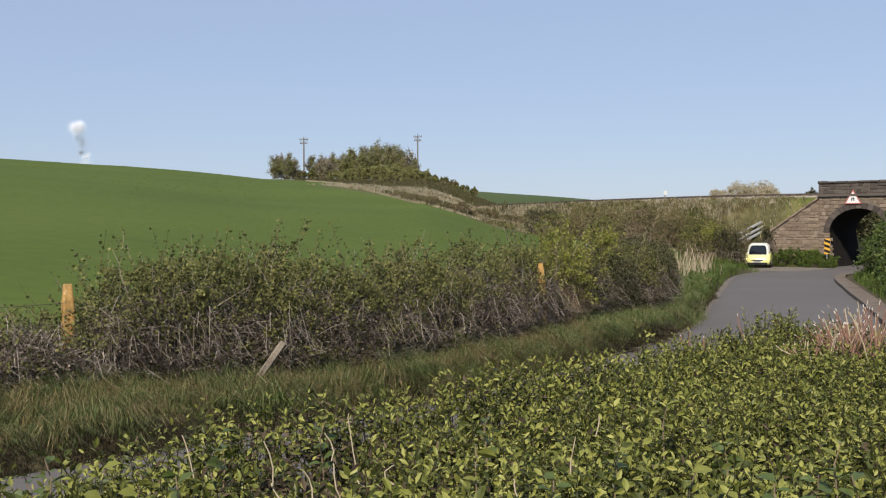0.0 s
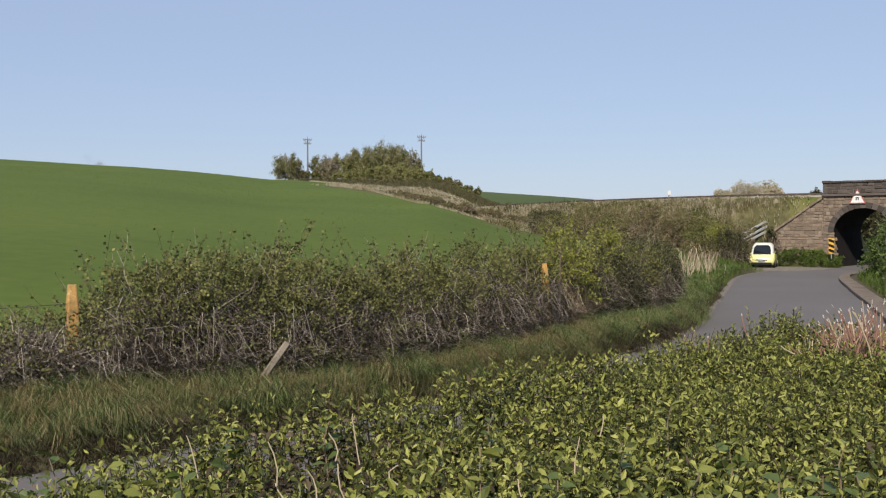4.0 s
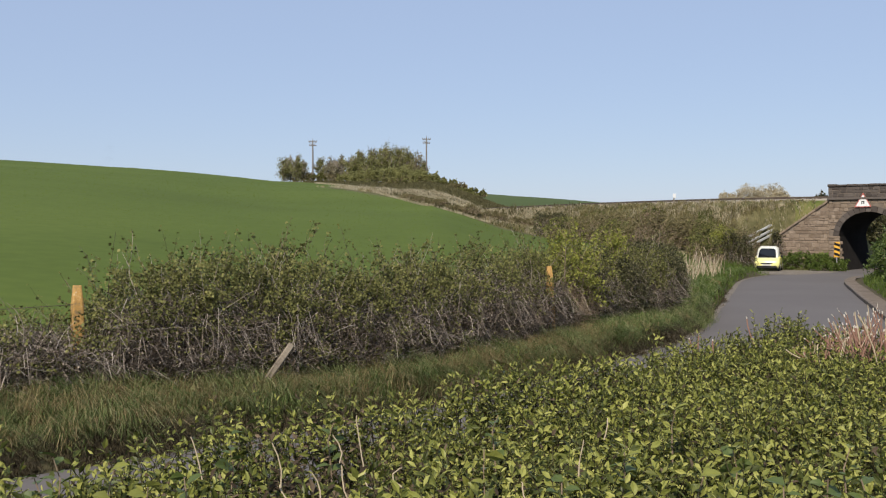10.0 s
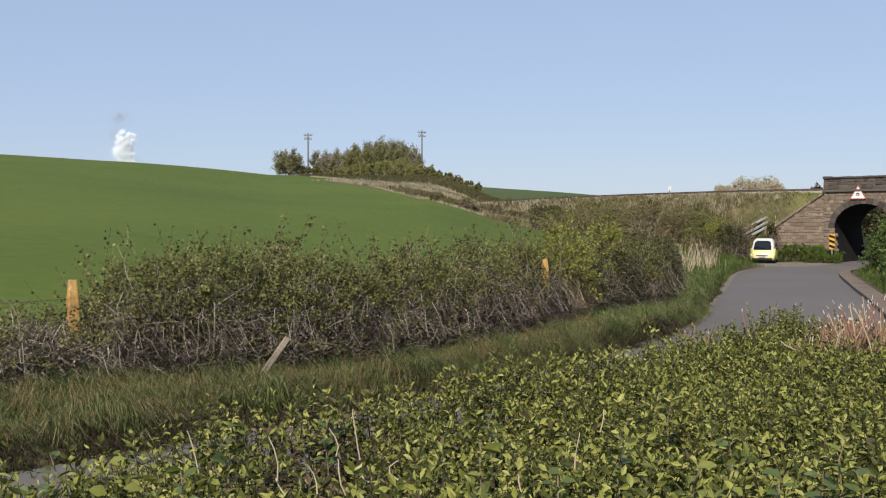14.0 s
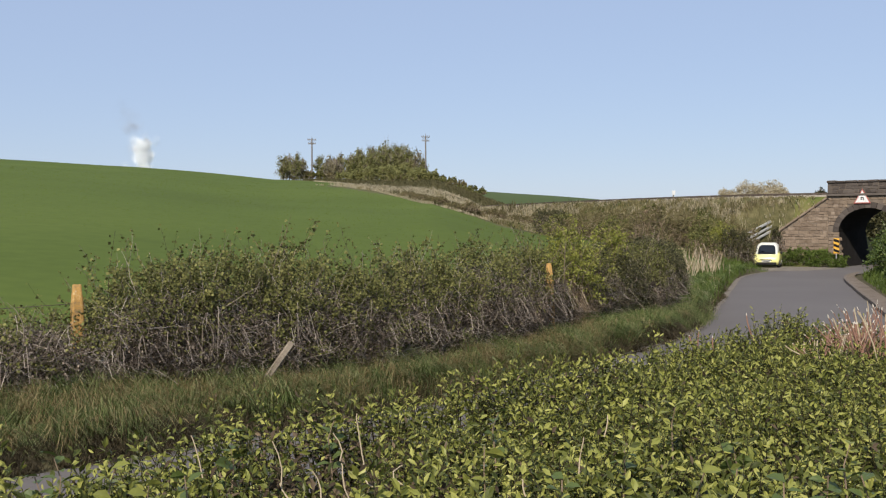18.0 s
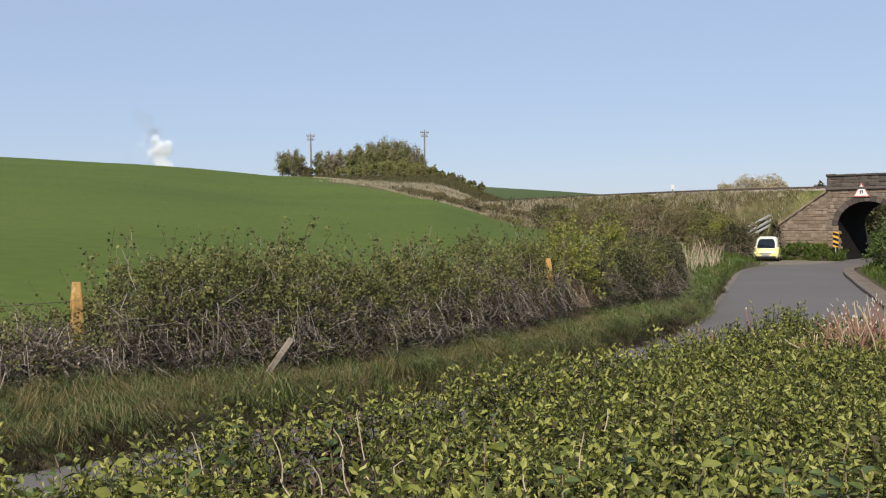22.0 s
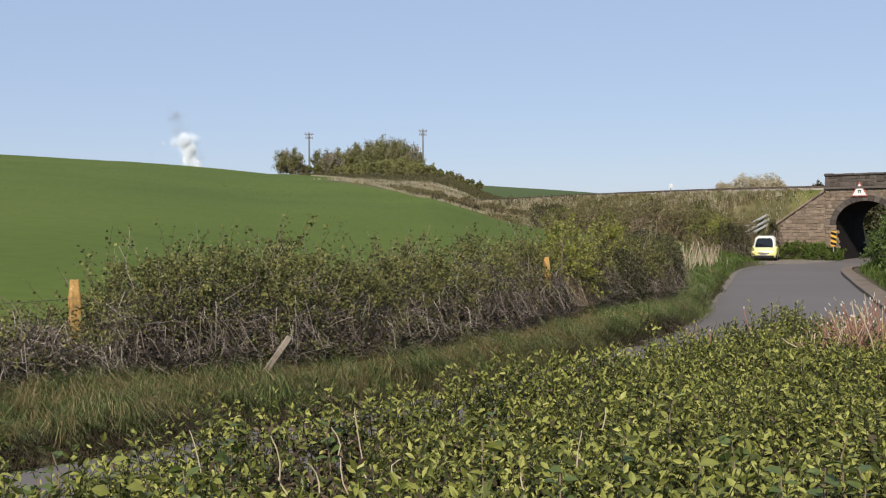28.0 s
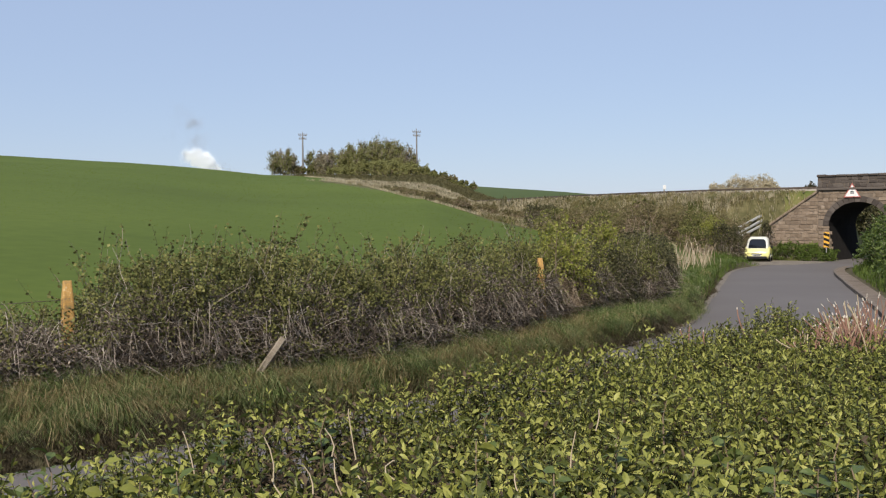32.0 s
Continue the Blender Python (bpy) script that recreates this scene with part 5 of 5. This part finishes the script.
def crop():
    """Tufts of the young crop over the part of the field that shows."""
    rg = np.random.default_rng(19)
    n = 18000
    y = 40 * (240 / 40) ** rg.uniform(0, 1, n)
    x = rg.uniform(-0.47, 0.13, n) * y
    b, _ = from_line(FIELD_EDGE, x, y)
    d, _ = from_line(ROAD, x, y)
    ok = (b > 0.5) & (d > 7)
    x, y = x[ok], y[ok]
    n = len(x)
    z = ground_z(x, y)
    at = np.stack([x, y, z - 0.03], 1)
    s = rg.uniform(0.5, 1.3, n) * np.minimum(0.0010 * y, 0.11)
    v, f = leaf_sheet(at + np.array([0, 0, 0.05]), rand_dirs(rg, n) * np.array([1, 1, 0.25]) + np.array([0, 0.25, 0.2]), rand_dirs(rg, n) * 0.2 + np.array([-.8, -.6, 1.0]), s, s * 0.4, fine=False)
    tagged(new("young_crop", data("young_crop", v, f, M_CROP)), "tufts of a young green cereal crop on the hill", "crop", kind="stuff")


M_CROP = mat("crop_blade", [(0.085, 0.118, 0.018), (0.115, 0.152, 0.025), (0.15, 0.18, 0.036)], 0.06, 0.9, 0.9, 0, island=0.5, through_light=0.45)
crop()
M_HEADLAND = mat("headland_blade", [(0.12, 0.15, 0.05), (0.22, 0.23, 0.10), (0.38, 0.34, 0.19)], 0.6, 3, 0.8, 0, island=0.5, through_light=0.3)
field_headland()


# ---- scrub, rough grass and reeds between the hedge and the railway ----
M_IVY = mat("ivy_leaf", [(0.030, 0.052, 0.012), (0.070, 0.105, 0.022), (0.135, 0.172, 0.038)], 0.5, 5, 0.5, 0, island=0.6, through_light=0.2, shine=0.3)
M_TAN = mat("tan_twig_leaf", [(0.34, 0.29, 0.19), (0.46, 0.40, 0.27), (0.58, 0.52, 0.37)], 0.5, 5, 0.8, 0, island=0.6, through_light=0.25)
M_DULL = mat("dull_scrub_leaf", [(0.11, 0.095, 0.048), (0.175, 0.15, 0.072), (0.25, 0.215, 0.105)], 0.5, 5, 0.8, 0, island=0.6, through_light=0.2)
M_BANKBLADE = mat("bank_blade", [(0.10, 0.10, 0.04), (0.185, 0.165, 0.072), (0.31, 0.265, 0.135), (0.48, 0.41, 0.24)], 0.35, 1.5, 0.8, 0, island=0.35, through_light=0.25)
M_HILLBLADE = mat("hill_blade", [(0.060, 0.058, 0.026), (0.115, 0.105, 0.048), (0.20, 0.172, 0.090)], 0.2, 1.0, 0.8, 0, island=0.35, through_light=0.3)
M_BANKGREEN = mat("bank_green_blade", [(0.07, 0.085, 0.026), (0.13, 0.145, 0.045), (0.22, 0.21, 0.085)], 0.35, 1.5, 0.8, 0, island=0.35, through_light=0.25)
M_NETTLE = mat("nettle_blade", [(0.055, 0.088, 0.019), (0.098, 0.142, 0.029), (0.155, 0.195, 0.046)], 0.5, 3, 0.7, 0, island=0.5, through_light=0.3)


def scrub():
    rows = [  # view x, view y of the top, distance, half width, height over ground, leaves, twigs, what
        (1297, 404, 62.0, 0.95, None, M_HOLLY, M_TWIG, "dark scrubby bush on the railway bank", 2600),
        (1268, 400, 62.5, 1.0, None, M_FRESH, M_BROWNTWIG, "yellowish budding bush on the railway bank", 1700),
        (1245, 396, 63.5, 1.2, None, M_SMALL, M_BROWNTWIG, "olive scrub bush on the railway bank", 2200),
        (1212, 388, 65.0, 1.4, None, M_DULL, M_BROWNTWIG, "dull brown scrub bush on the railway bank", 2600),
        (1175, 386, 66.0, 1.4, None, M_DULL, M_BROWNTWIG, "dull brown scrub bush on the railway bank", 2600),
        (1140, 378, 56.0, 0.9, None, M_DULL, M_BROWNTWIG, "thicket of orange-brown dry stems", 350),
        (1122, 392, 58.0, 1.2, None, M_DULL, M_BROWNTWIG, "dull brown scrub bush on the railway bank", 2200),
        (1085, 392, 60.0, 1.4, None, M_SMALL, M_BROWNTWIG, "olive scrub bush on the railway bank", 2200),
        (1045, 378, 70.0, 1.8, None, M_DULL, M_BROWNTWIG, "dull brown scrub bush below the railway", 2400),
        (1000, 384, 72.0, 1.7, None, M_SMALL, M_BROWNTWIG, "olive scrub bush below the railway", 2200),
        (968, 372, 76.0, 1.2, None, M_HOLLY, M_TWIG, "dark scrubby bush below the railway", 2000),
        (1150, 368, 73.0, 0.7, None, M_SMALL, M_BROWNTWIG, "small olive bush near the railway", 900),
        (1372, 404, 66.1, 0.4, None, M_HOLLY, M_TWIG, "dark bush behind the rail fence", 900),
        (1100, 376, 73.0, 1.6, None, M_DULL, M_BROWNTWIG, "dull brown scrub bush on the railway bank", 1700),
        (1152, 379, 70.5, 1.5, None, M_DULL, M_BROWNTWIG, "dull brown scrub bush on the railway bank", 1700),
        (1200, 381, 68.5, 1.3, None, M_DULL, M_BROWNTWIG, "dull brown scrub bush on the railway bank", 1500),
        (1238, 384, 67.0, 1.2, None, M_SMALL, M_BROWNTWIG, "olive scrub bush on the railway bank", 1400),
        (1278, 390, 65.5, 1.0, None, M_DULL, M_BROWNTWIG, "dull brown scrub bush on the railway bank", 1300),
        (1312, 396, 64.5, 0.8, None, M_DULL, M_BROWNTWIG, "dull brown scrub bush on the railway bank", 1000),
        (1240, 410, 55.0, 0.8, None, M_SMALL, M_BROWNTWIG, "olive bush behind dry reeds", 1500)]
    for i, (px, py, d, rx, h, lm, tm, label, n) in enumerate(rows):
        x, y, z = at_px(px, py, d)
        g = gz(x, y)
        bush("scrub_bush", label, x, y, rx, rx * .7, max(0.5, z - g), lm, tm, 200 + i, n * 2, 420, 0.085, sprays=14 if "stems" not in label else 60, spray_h=0.12 if "stems" not in label else 0.5, group="bank scrub", low=0.05, twig_r=0.012, twig_top=0.85)
    # trees beyond the railway
    for i, (px, py, d, rx, h) in enumerate([(1290, 338, 96, 1.5, 3.0), (1318, 331, 96, 1.9, 3.4), (1350, 331, 97, 1.9, 3.4), (1376, 338, 96, 1.3, 3.0)]):
        x, y, z = at_px(px, py, d)
        bush("pale_bush", "pale tan leafless bush behind the railway", x, y, rx, 1.2, h, M_TAN, M_DRY, 240 + i, 6500, 900, 0.10, base=z - h, sprays=60, spray_h=0.15, group="pale bushes", low=0.1, twig_r=0.014)
    # green growth between lane and bridge
    for i, (x, y, rx, h) in enumerate([(21.1, 47.8, 1.2, 1.0), (22.3, 50.6, 1.4, 1.6), (23.9, 53.4, 1.5, 2.35), (25.6, 56.2, 1.5, 3.0), (27.4, 58.8, 1.4, 3.4), (23.6, 49.5, 1.8, 2.6), (25.8, 53.0, 1.8, 3.2), (21.2, 45.0, 1.6, 1.5), (18.6, 40.0, 1.5, 1.1), (17.4, 36.6, 1.4, 0.9)]):
        bush("ivy_bush", "dense green ivy-clad bush on the bank by the bridge", x, y, rx, 1.1, h, M_IVY, M_TWIG, 260 + i, 4200, 120, 0.10, 55, sprays=25, spray_h=0.3, group="bank bushes", low=0.0, twig_r=0.01, slim=0.42)
    for i, (x, y, rx, h) in enumerate([(34.5, 78.5, 2.2, 4.4), (38.5, 75.5, 2.4, 4.4), (37.5, 80.5, 2.8, 4.8), (42.5, 76.5, 2.8, 4.6), (32.9, 76.2, 1.3, 4.2), (33.6, 79.5, 1.8, 4.6), (35.2, 81.5, 2.0, 4.6)]):
        bush("ivy_bush", "dark green bush on the bank beyond the arch", x, y, rx, 1.6, h, M_HOLLY, M_TWIG, 280 + i, 4200, 100, 0.16, group="bank bushes", low=0.0, slim=0.42)
    for i, (x, y, rx, h) in enumerate([(23.6, 64.3, 0.8, 0.75), (22.6, 64.9, 0.8, 0.95), (21.7, 65.3, 0.7, 1.0), (24.4, 63.9, 0.6, 0.9), (24.1, 62.85, 0.45, 0.6), (23.3, 63.5, 0.6, 0.6)]):
        bush("nettle_clump", "green nettles at the foot of the wing wall", x, y, rx, 0.4, h, M_NETTLE, M_TWIG, 290 + i, 1100, 80, 0.09, -18, sprays=25, spray_h=0.2, group="nettles", low=0.0)
    # hawthorn hedge that bounds the crop, and low scrub on the hilltop
    for i, (x, y, rx, h) in enumerate([(11.2, 74.5, 1.7, 0.8), (10.0, 79.5, 1.7, 0.8), (8.4, 84.3, 1.7, 0.8), (6.0, 86.2, 1.7, 0.8), (3.4, 86.3, 1.7, 0.75), (1.1, 85.4, 1.6, 0.65), (-1.0, 88.2, 1.7, 0.5), (-2.6, 95.0, 2.2, 0.45), (-4.0, 103.0, 2.4, 0.4)]):
        bush("boundary_bush", "low brown hedge along the edge of the crop", x, y, rx, 0.7, h, M_DULL, M_BROWNTWIG, 300 + i, 2600, 600, 0.09, (110, 105, 130, 175, 185, 150, 110, 100, 100)[i], sprays=12, spray_h=.12, group="field hedge", low=0.0, twig_r=0.012)
    for i, (px, d, rx, h) in enumerate([(748, 226, 2.6, 2.2), (764, 224, 2.6, 1.8), (780, 220, 2.8, 1.6), (797, 214, 2.8, 1.5), (814, 206, 2.8, 1.3), (830, 198, 2.8, 1.3), (530, 236, 2.5, 2.0), (556, 236, 2.5, 1.9), (575, 236, 2.5, 2.0), (600, 234, 3.0, 2.0), (630, 233, 3.0, 2.2), (660, 232, 3.0, 2.2), (690, 230, 3.0, 2.2), (720, 228, 3.0, 2.4),
                                         (612, 222, 2.8, 2.0), (640, 215, 3.0, 2.8), (668, 205, 3.2, 3.4), (696, 195, 3.2, 3.6), (722, 190, 3.0, 3.0), (744, 186, 2.6, 2.2)]):
        h *= 0.6 if i < 6 else 0.9
        x = (px - 784) / 1803.0 * d
        bush("hill_scrub", "low olive-brown scrub on the hilltop", x, d, rx, 1.4, h, M_TREE if i > 13 else M_SMALL if i % 3 else M_DULL, M_BROWNTWIG, 320 + i, 1500 if i < 14 else 2600, 200, 0.30, sprays=20, spray_h=.5, group="hill scrub", low=0.0, twig_r=0.02, base=None)


scrub()


def bank_grass():
    rg = np.random.default_rng(41)
    i0, i1 = (int(np.argmin(np.hypot(RAILWAY[:, 0] - x, RAILWAY[:, 1] - y))) for x, y in ((29, 64.2), (-12, 155)))
    line = RAILWAY[i0:i1 + 1]
    for name, label, material, m, seed, lo in (
            ("bank_grass", "long olive grass in tufts on the railway bank", M_BANKBLADE, 5200, 1.7, -0.7),
            ("bleached_grass", "bleached tan grass in tufts on the railway bank", M_TAN, 4600, 0.4, -0.1),
            ("green_tussocks", "green grass tussocks on the railway bank", M_BANKGREEN, 3000, 2.9, 0.05)):
        u = rg.beta(1, 2.0, m) * (len(line) - 1.01)
        c, nor = along_line(line, u)
        off = rg.uniform(1.95, 8.5, m)
        c = c + nor * off[:, None]
        ok = (np.hypot(c[:, 0] - 20.4, c[:, 1] - 61.6) > 4.6) & (np.abs(from_line(ROAD, c[:, 0], c[:, 1])[0]) > 2.7)
        dx, dy = c[:, 0] - 26.2, c[:, 1] - 63.3
        ok &= (dx * math.sin(FACE) + dy * math.cos(FACE) > 0.4) | (dx * math.cos(FACE) - dy * math.sin(FACE) < -2.6)
        ok &= wave(c[:, 0], c[:, 1], 1.4, seed) + rg.normal(0, 0.25, m) + (1.5 if material == M_TAN else -1.2) * ramp01(82, 88, c[:, 1]) > lo
        c, off = c[ok], off[ok]
        per = 15
        on = np.repeat(np.arange(len(c)), per)
        n = len(on)
        p = c[on] + rg.normal(0, 0.11, (n, 2))
        z = ground_z(p[:, 0], p[:, 1])
        tall = (0.26 + 0.55 * rg.beta(1.3, 2, len(c))) * (0.4 + 0.6 * ramp01(2.0, 3.4, off))
        v, f = blades(rg, np.stack([p[:, 0], p[:, 1], z - 0.05], 1), tall[on] * rg.uniform(.7, 1.3, n), rg.uniform(.020, .045, n), rg.uniform(.2, 1.0, n))
        tagged(new(name, data(name, v, f, material)), label, "grass", kind="stuff")
    # green strips: verge before the lay-by, below the wing wall, along the far lane
    n = 42000
    x, y = rg.uniform(8, 26, n), rg.uniform(33, 66.5, n)
    d, _ = from_line(ROAD, x, y)
    z = ground_z(x, y)
    ok = (((d > 2.4) & (d < 7.5)) | ((d < -3.4) & (d > -7))) & (z < 1.0) & (np.hypot(x - 20.4, y - 61.6) > np.where(d > 0, 3.9, 0))
    x, y, z = x[ok], y[ok], z[ok]
    n = len(x)
    t = 0.5 + 0.5 * wave(x, y, 0.6, 0.7)
    v, f = blades(rg, np.stack([x, y, z - 0.03], 1), (0.24 + 0.42 * t) * rg.uniform(.6, 1.3, n), rg.uniform(.012, .030, n), rg.uniform(.2, 1.0, n))
    tagged(new("lane_grass", data("lane_grass", v, f, M_NETTLE)), "lush green grass beside the far lane", "grass", kind="stuff")
    # straw-coloured line along the edge of the crop
    n = 9000
    i0, i1 = (int(np.argmin(np.hypot(FIELD_EDGE[:, 0] - a, FIELD_EDGE[:, 1] - b))) for a, b in ((10.4, 73), (-24, 192)))
    u = rg.uniform(0, i1 - i0 - 0.01, n)
    p, nor = along_line(FIELD_EDGE[i0:i1 + 1], u)
    p = p - nor * (rg.uniform(-.2, .6, n))[:, None]
    z = ground_z(p[:, 0], p[:, 1])
    v, f = blades(rg, np.stack([p[:, 0], p[:, 1], z - 0.05], 1), rg.uniform(.15, .40, n), rg.uniform(.03, .08, n), rg.uniform(.1, .9, n))
    tagged(new("field_margin", data("field_margin", v, f, M_TAN)), "straw-coloured grass margin along the crop", "grass", kind="stuff")


bank_grass()


def hill_grass():
    """Rough tussocks on the waste ground between crop and railway."""
    rg = np.random.default_rng(43)
    n = 60000
    y = rg.uniform(80, 232, n)
    x = rg.uniform(-0.14, 0.13, n) * y
    b, _ = from_line(FIELD_EDGE, x, y)
    e, _ = from_line(RAILWAY, x, y)
    ok = (b < -0.3) & (np.abs(e) > 2.2)
    x, y = x[ok], y[ok]
    n = len(x)
    z = ground_z(x, y)
    t = 0.5 + 0.5 * wave(x, y, 2.5, 0.9)
    v, f = blades(rg, np.stack([x, y, z - 0.06], 1), (0.25 + 0.5 * t) * rg.uniform(.6, 1.3, n), rg.uniform(.05, .12, n), rg.uniform(.1, .9, n))
    tagged(new("hill_grass", data("hill_grass", v, f, M_HILLBLADE)), "tan and olive rough grass on the hillside above the railway", "grass", kind="stuff")


    n = 5000
    x, y = rg.normal(-2.0, 2.2, n), rg.normal(108, 6, n)
    b, _ = from_line(FIELD_EDGE, x, y)
    x, y = x[b < -1.5], y[b < -1.5]
    n = len(x)
    v, f = blades(rg, np.stack([x, y, ground_z(x, y) - 0.06], 1), rg.uniform(.25, .6, n), rg.uniform(.05, .11, n), rg.uniform(.2, .9, n))
    tagged(new("tan_grass", data("tan_grass", v, f, M_TAN)), "patch of tan grass on the hillside scrub", "grass", kind="stuff")


hill_grass()


def dry_reeds():
    rg = np.random.default_rng(61)
    for i, (px, d, h) in enumerate([(1214, 43, 1.25), (1228, 44, 1.35), (1243, 45, 1.5), (1258, 47, 1.5), (1205, 40, 1.0)]):
        x, y, _ = at_px(px, 470, d)
        g = gz(x, y)
        clump = thing("dry_reeds", pose(x, y, g), "clump of pale bleached reeds beside the lane", "reeds", "reed clumps")
        n = 34
        a = np.stack([rg.normal(0, .3, n), rg.normal(0, .3, n), np.full(n, -.05)], 1)
        tl = a[:, None] + (rand_dirs(rg, n, 3.0) * (h * rg.uniform(.3, 1.05, n))[:, None])[:, None] * np.linspace(0, 1, 4)[None, :, None] + rg.normal(0, .015, (n, 4, 3))
        v, f = tubes(tl, np.full(n, .012), np.full(n, .008))
        mass("reed_mass", v, f, M_DRY, clump)


dry_reeds()


# ---- steam of a train behind the hill ----
def drops(name, seed, n, lumps, radius, size, material):
    """A loose cloud of small flat drops that all face one way, in a few lumps; seen edge-on it all but vanishes."""
    rg = np.random.default_rng(seed)
    mid = unit(rg.normal(size=(lumps, 3))) * radius * rg.uniform(0.3, 1.0, (lumps, 1)) * np.array([1.0, 0.6, 0.9])
    fat = rg.uniform(0.22, 0.5, lumps) * radius
    k = rg.integers(0, lumps, n)
    at = mid[k] + rg.normal(size=(n, 3)) * fat[k][:, None]
    face = unit(np.array([-0.25, -0.85, 0.45]) + rg.normal(0, 0.05, (n, 3)))
    a = unit(np.cross(face, rg.normal(size=(n, 3))))
    b = np.cross(face, a)
    h = (size * rg.uniform(0.5, 1.3, n) / 2)[:, None]
    v = np.stack([at - a * h, at - b * h, at + a * h, at + b * h], 1).reshape(-1, 3)
    return data(name, v, np.arange(n)[:, None] * 4 + np.arange(4)[None], material)


PLUME = thing("steam_plume", pose(0, 0, 0), "white steam and thin grey smoke of a train behind the hill", "steam")
PLUME_D = 400.0
EDGE_ON = -55.0


def plume_pose(px, up, thin=0.0, after=0.0):
    """A pose in the plane of the plume: across the view, height over the hill's edge, how far it has thinned out, and the time since, over which it settles."""
    up -= min(260.0, 100.0 * max(0.0, after))
    x, y, z = at_px(px, 284 + 0.0765 * px - up, PLUME_D)
    return pose(x, y, z, 0, 0, EDGE_ON * thin)


SOURCE_T = [0, 12, 13, 14, 17, 18, 19, 20, 21, 22, 23, 24, 25, 28, 29, 30, 31, 32]
SOURCE_X = [218, 219, 227, 235, 248, 260, 268, 275, 280, 295, 305, 314, 324, 352, 366, 377, 388, 398]


def motions():
    times = np.arange(0, 32.01, 0.5)
    rg = np.random.default_rng(90)
    steam = [drops("puff", 4 + i, 4200, 7, (1.7, 2.2, 1.9, 2.5)[i], 0.135, M_STEAM) for i in range(4)]
    little = drops("puff", 11, 2000, 4, 1.0, 0.13, M_STEAM)
    smoke = [drops("wisp", 30 + i, 4200, 8, 3.4 + 0.6 * i, 0.085, M_SMOKE) for i in range(3)]

    def rise(me, label, start, path):
        """A piece that waits behind the hill until its start and then climbs along its path."""
        ob = tagged(part(me.name.split(".")[0], me, None, PLUME, label), kind="stuff")
        walk(ob, [(float(t), path(max(0.0, float(t) - start)) if t >= start else plume_pose(SOURCE_X[0] + 20, -60)) for t in times])

    for k, start in enumerate(np.arange(10.5, 32.0, 0.5)):
        src = float(np.interp(start, SOURCE_T, SOURCE_X))
        late, last = float(ramp01(24.8, 27.5, start)), float(ramp01(27.0, 28.8, start))
        gust = 0.75 + 0.35 * math.sin(k * 1.9) + 0.15 * math.sin(k * 0.7)
        for j in range(3):
            high = (72 * (1 - late) + 44 * late) * rg.uniform(0.8, 1.12) * (0.85 + 0.2 * gust)
            side, keep = rg.normal(0, 4.2), 0.9 + 0.5 * j + 0.7 * gust + 3.5 * last
            wide = last * rg.uniform(-14, 8)
            me = little if start < 12 or (j == 2 and gust < 0.6) else steam[(k + j) % 4]
            rise(me, "white steam", start, lambda a: plume_pose(src + 2.5 * a * (1 - last) + side * (0.5 + 0.5 * a) + wide, -14 + high * (1 - math.exp(-(a + 0.1) / 1.7)), float(ramp01(keep, keep + 2.2, a)), a - keep - 2.2))
        if k % 3 == 0:
            sway = rg.normal(0, 4)
            rise(smoke[k % 9 // 3], "thin grey smoke", start, lambda a: plume_pose(src - 1.5 * a + sway, -20 + 150 * (1 - math.exp(-a / 3.2)), float(ramp01(3.0, 6.0, a)), a - 6))
    # the first plume, already thinning as it drifts, and the faint smoke that follows it
    for j in range(4):
        px, up, keep = 151 + rg.normal(0, 2), 66 + rg.normal(0, 2.5), 0.1 + 0.35 * j
        way, lift = rg.normal(0, 2.5), rg.normal(3, 2)
        ob = part("veil", drops("veil", 50 + j, 2600, 6, 2.5, 0.13, M_THIN if j % 2 else M_STEAM), None, PLUME, "thin fading steam")
        tagged(ob, kind="stuff")
        walk(ob, [(float(t), plume_pose(px + way * t, up + lift * t, float(ramp01(keep - 1.6, keep + 1.9, t)), t - keep - 1.9)) for t in times])
    for j in range(5):
        px, up = 154 + 2.6 * j, 46 - 10 * j
        ob = part("veil", drops("veil", 60 + j, 1700, 5, 2.0, 0.10, M_SMOKE if j < 3 else M_STEAM), None, PLUME, "thin fading smoke" if j < 3 else "thin fading steam")
        tagged(ob, kind="stuff")
        walk(ob, [(float(t), plume_pose(px + 1.5 * t, up + (2 if j < 3 else 0.5) * t, float(ramp01(-1.5 if j < 3 else 0.6, 3.4, t)), t - 3.6)) for t in times])
    for j in range(2):
        ob = part("wisp", drops("wisp", 70 + j, 1700, 6, 2.2, 0.085, M_SMOKE), None, PLUME, "faint grey smoke")
        tagged(ob, kind="stuff")
        walk(ob, [(float(t), plume_pose(183 + 1.2 * j + 1.0 * (t - 6), min(14 + 20 * j, -40 + 24 * (t - 2.2) if t > 2.2 else -40), float(ramp01(7.0, 10.0, t)), t - 10)) for t in times])


motions()
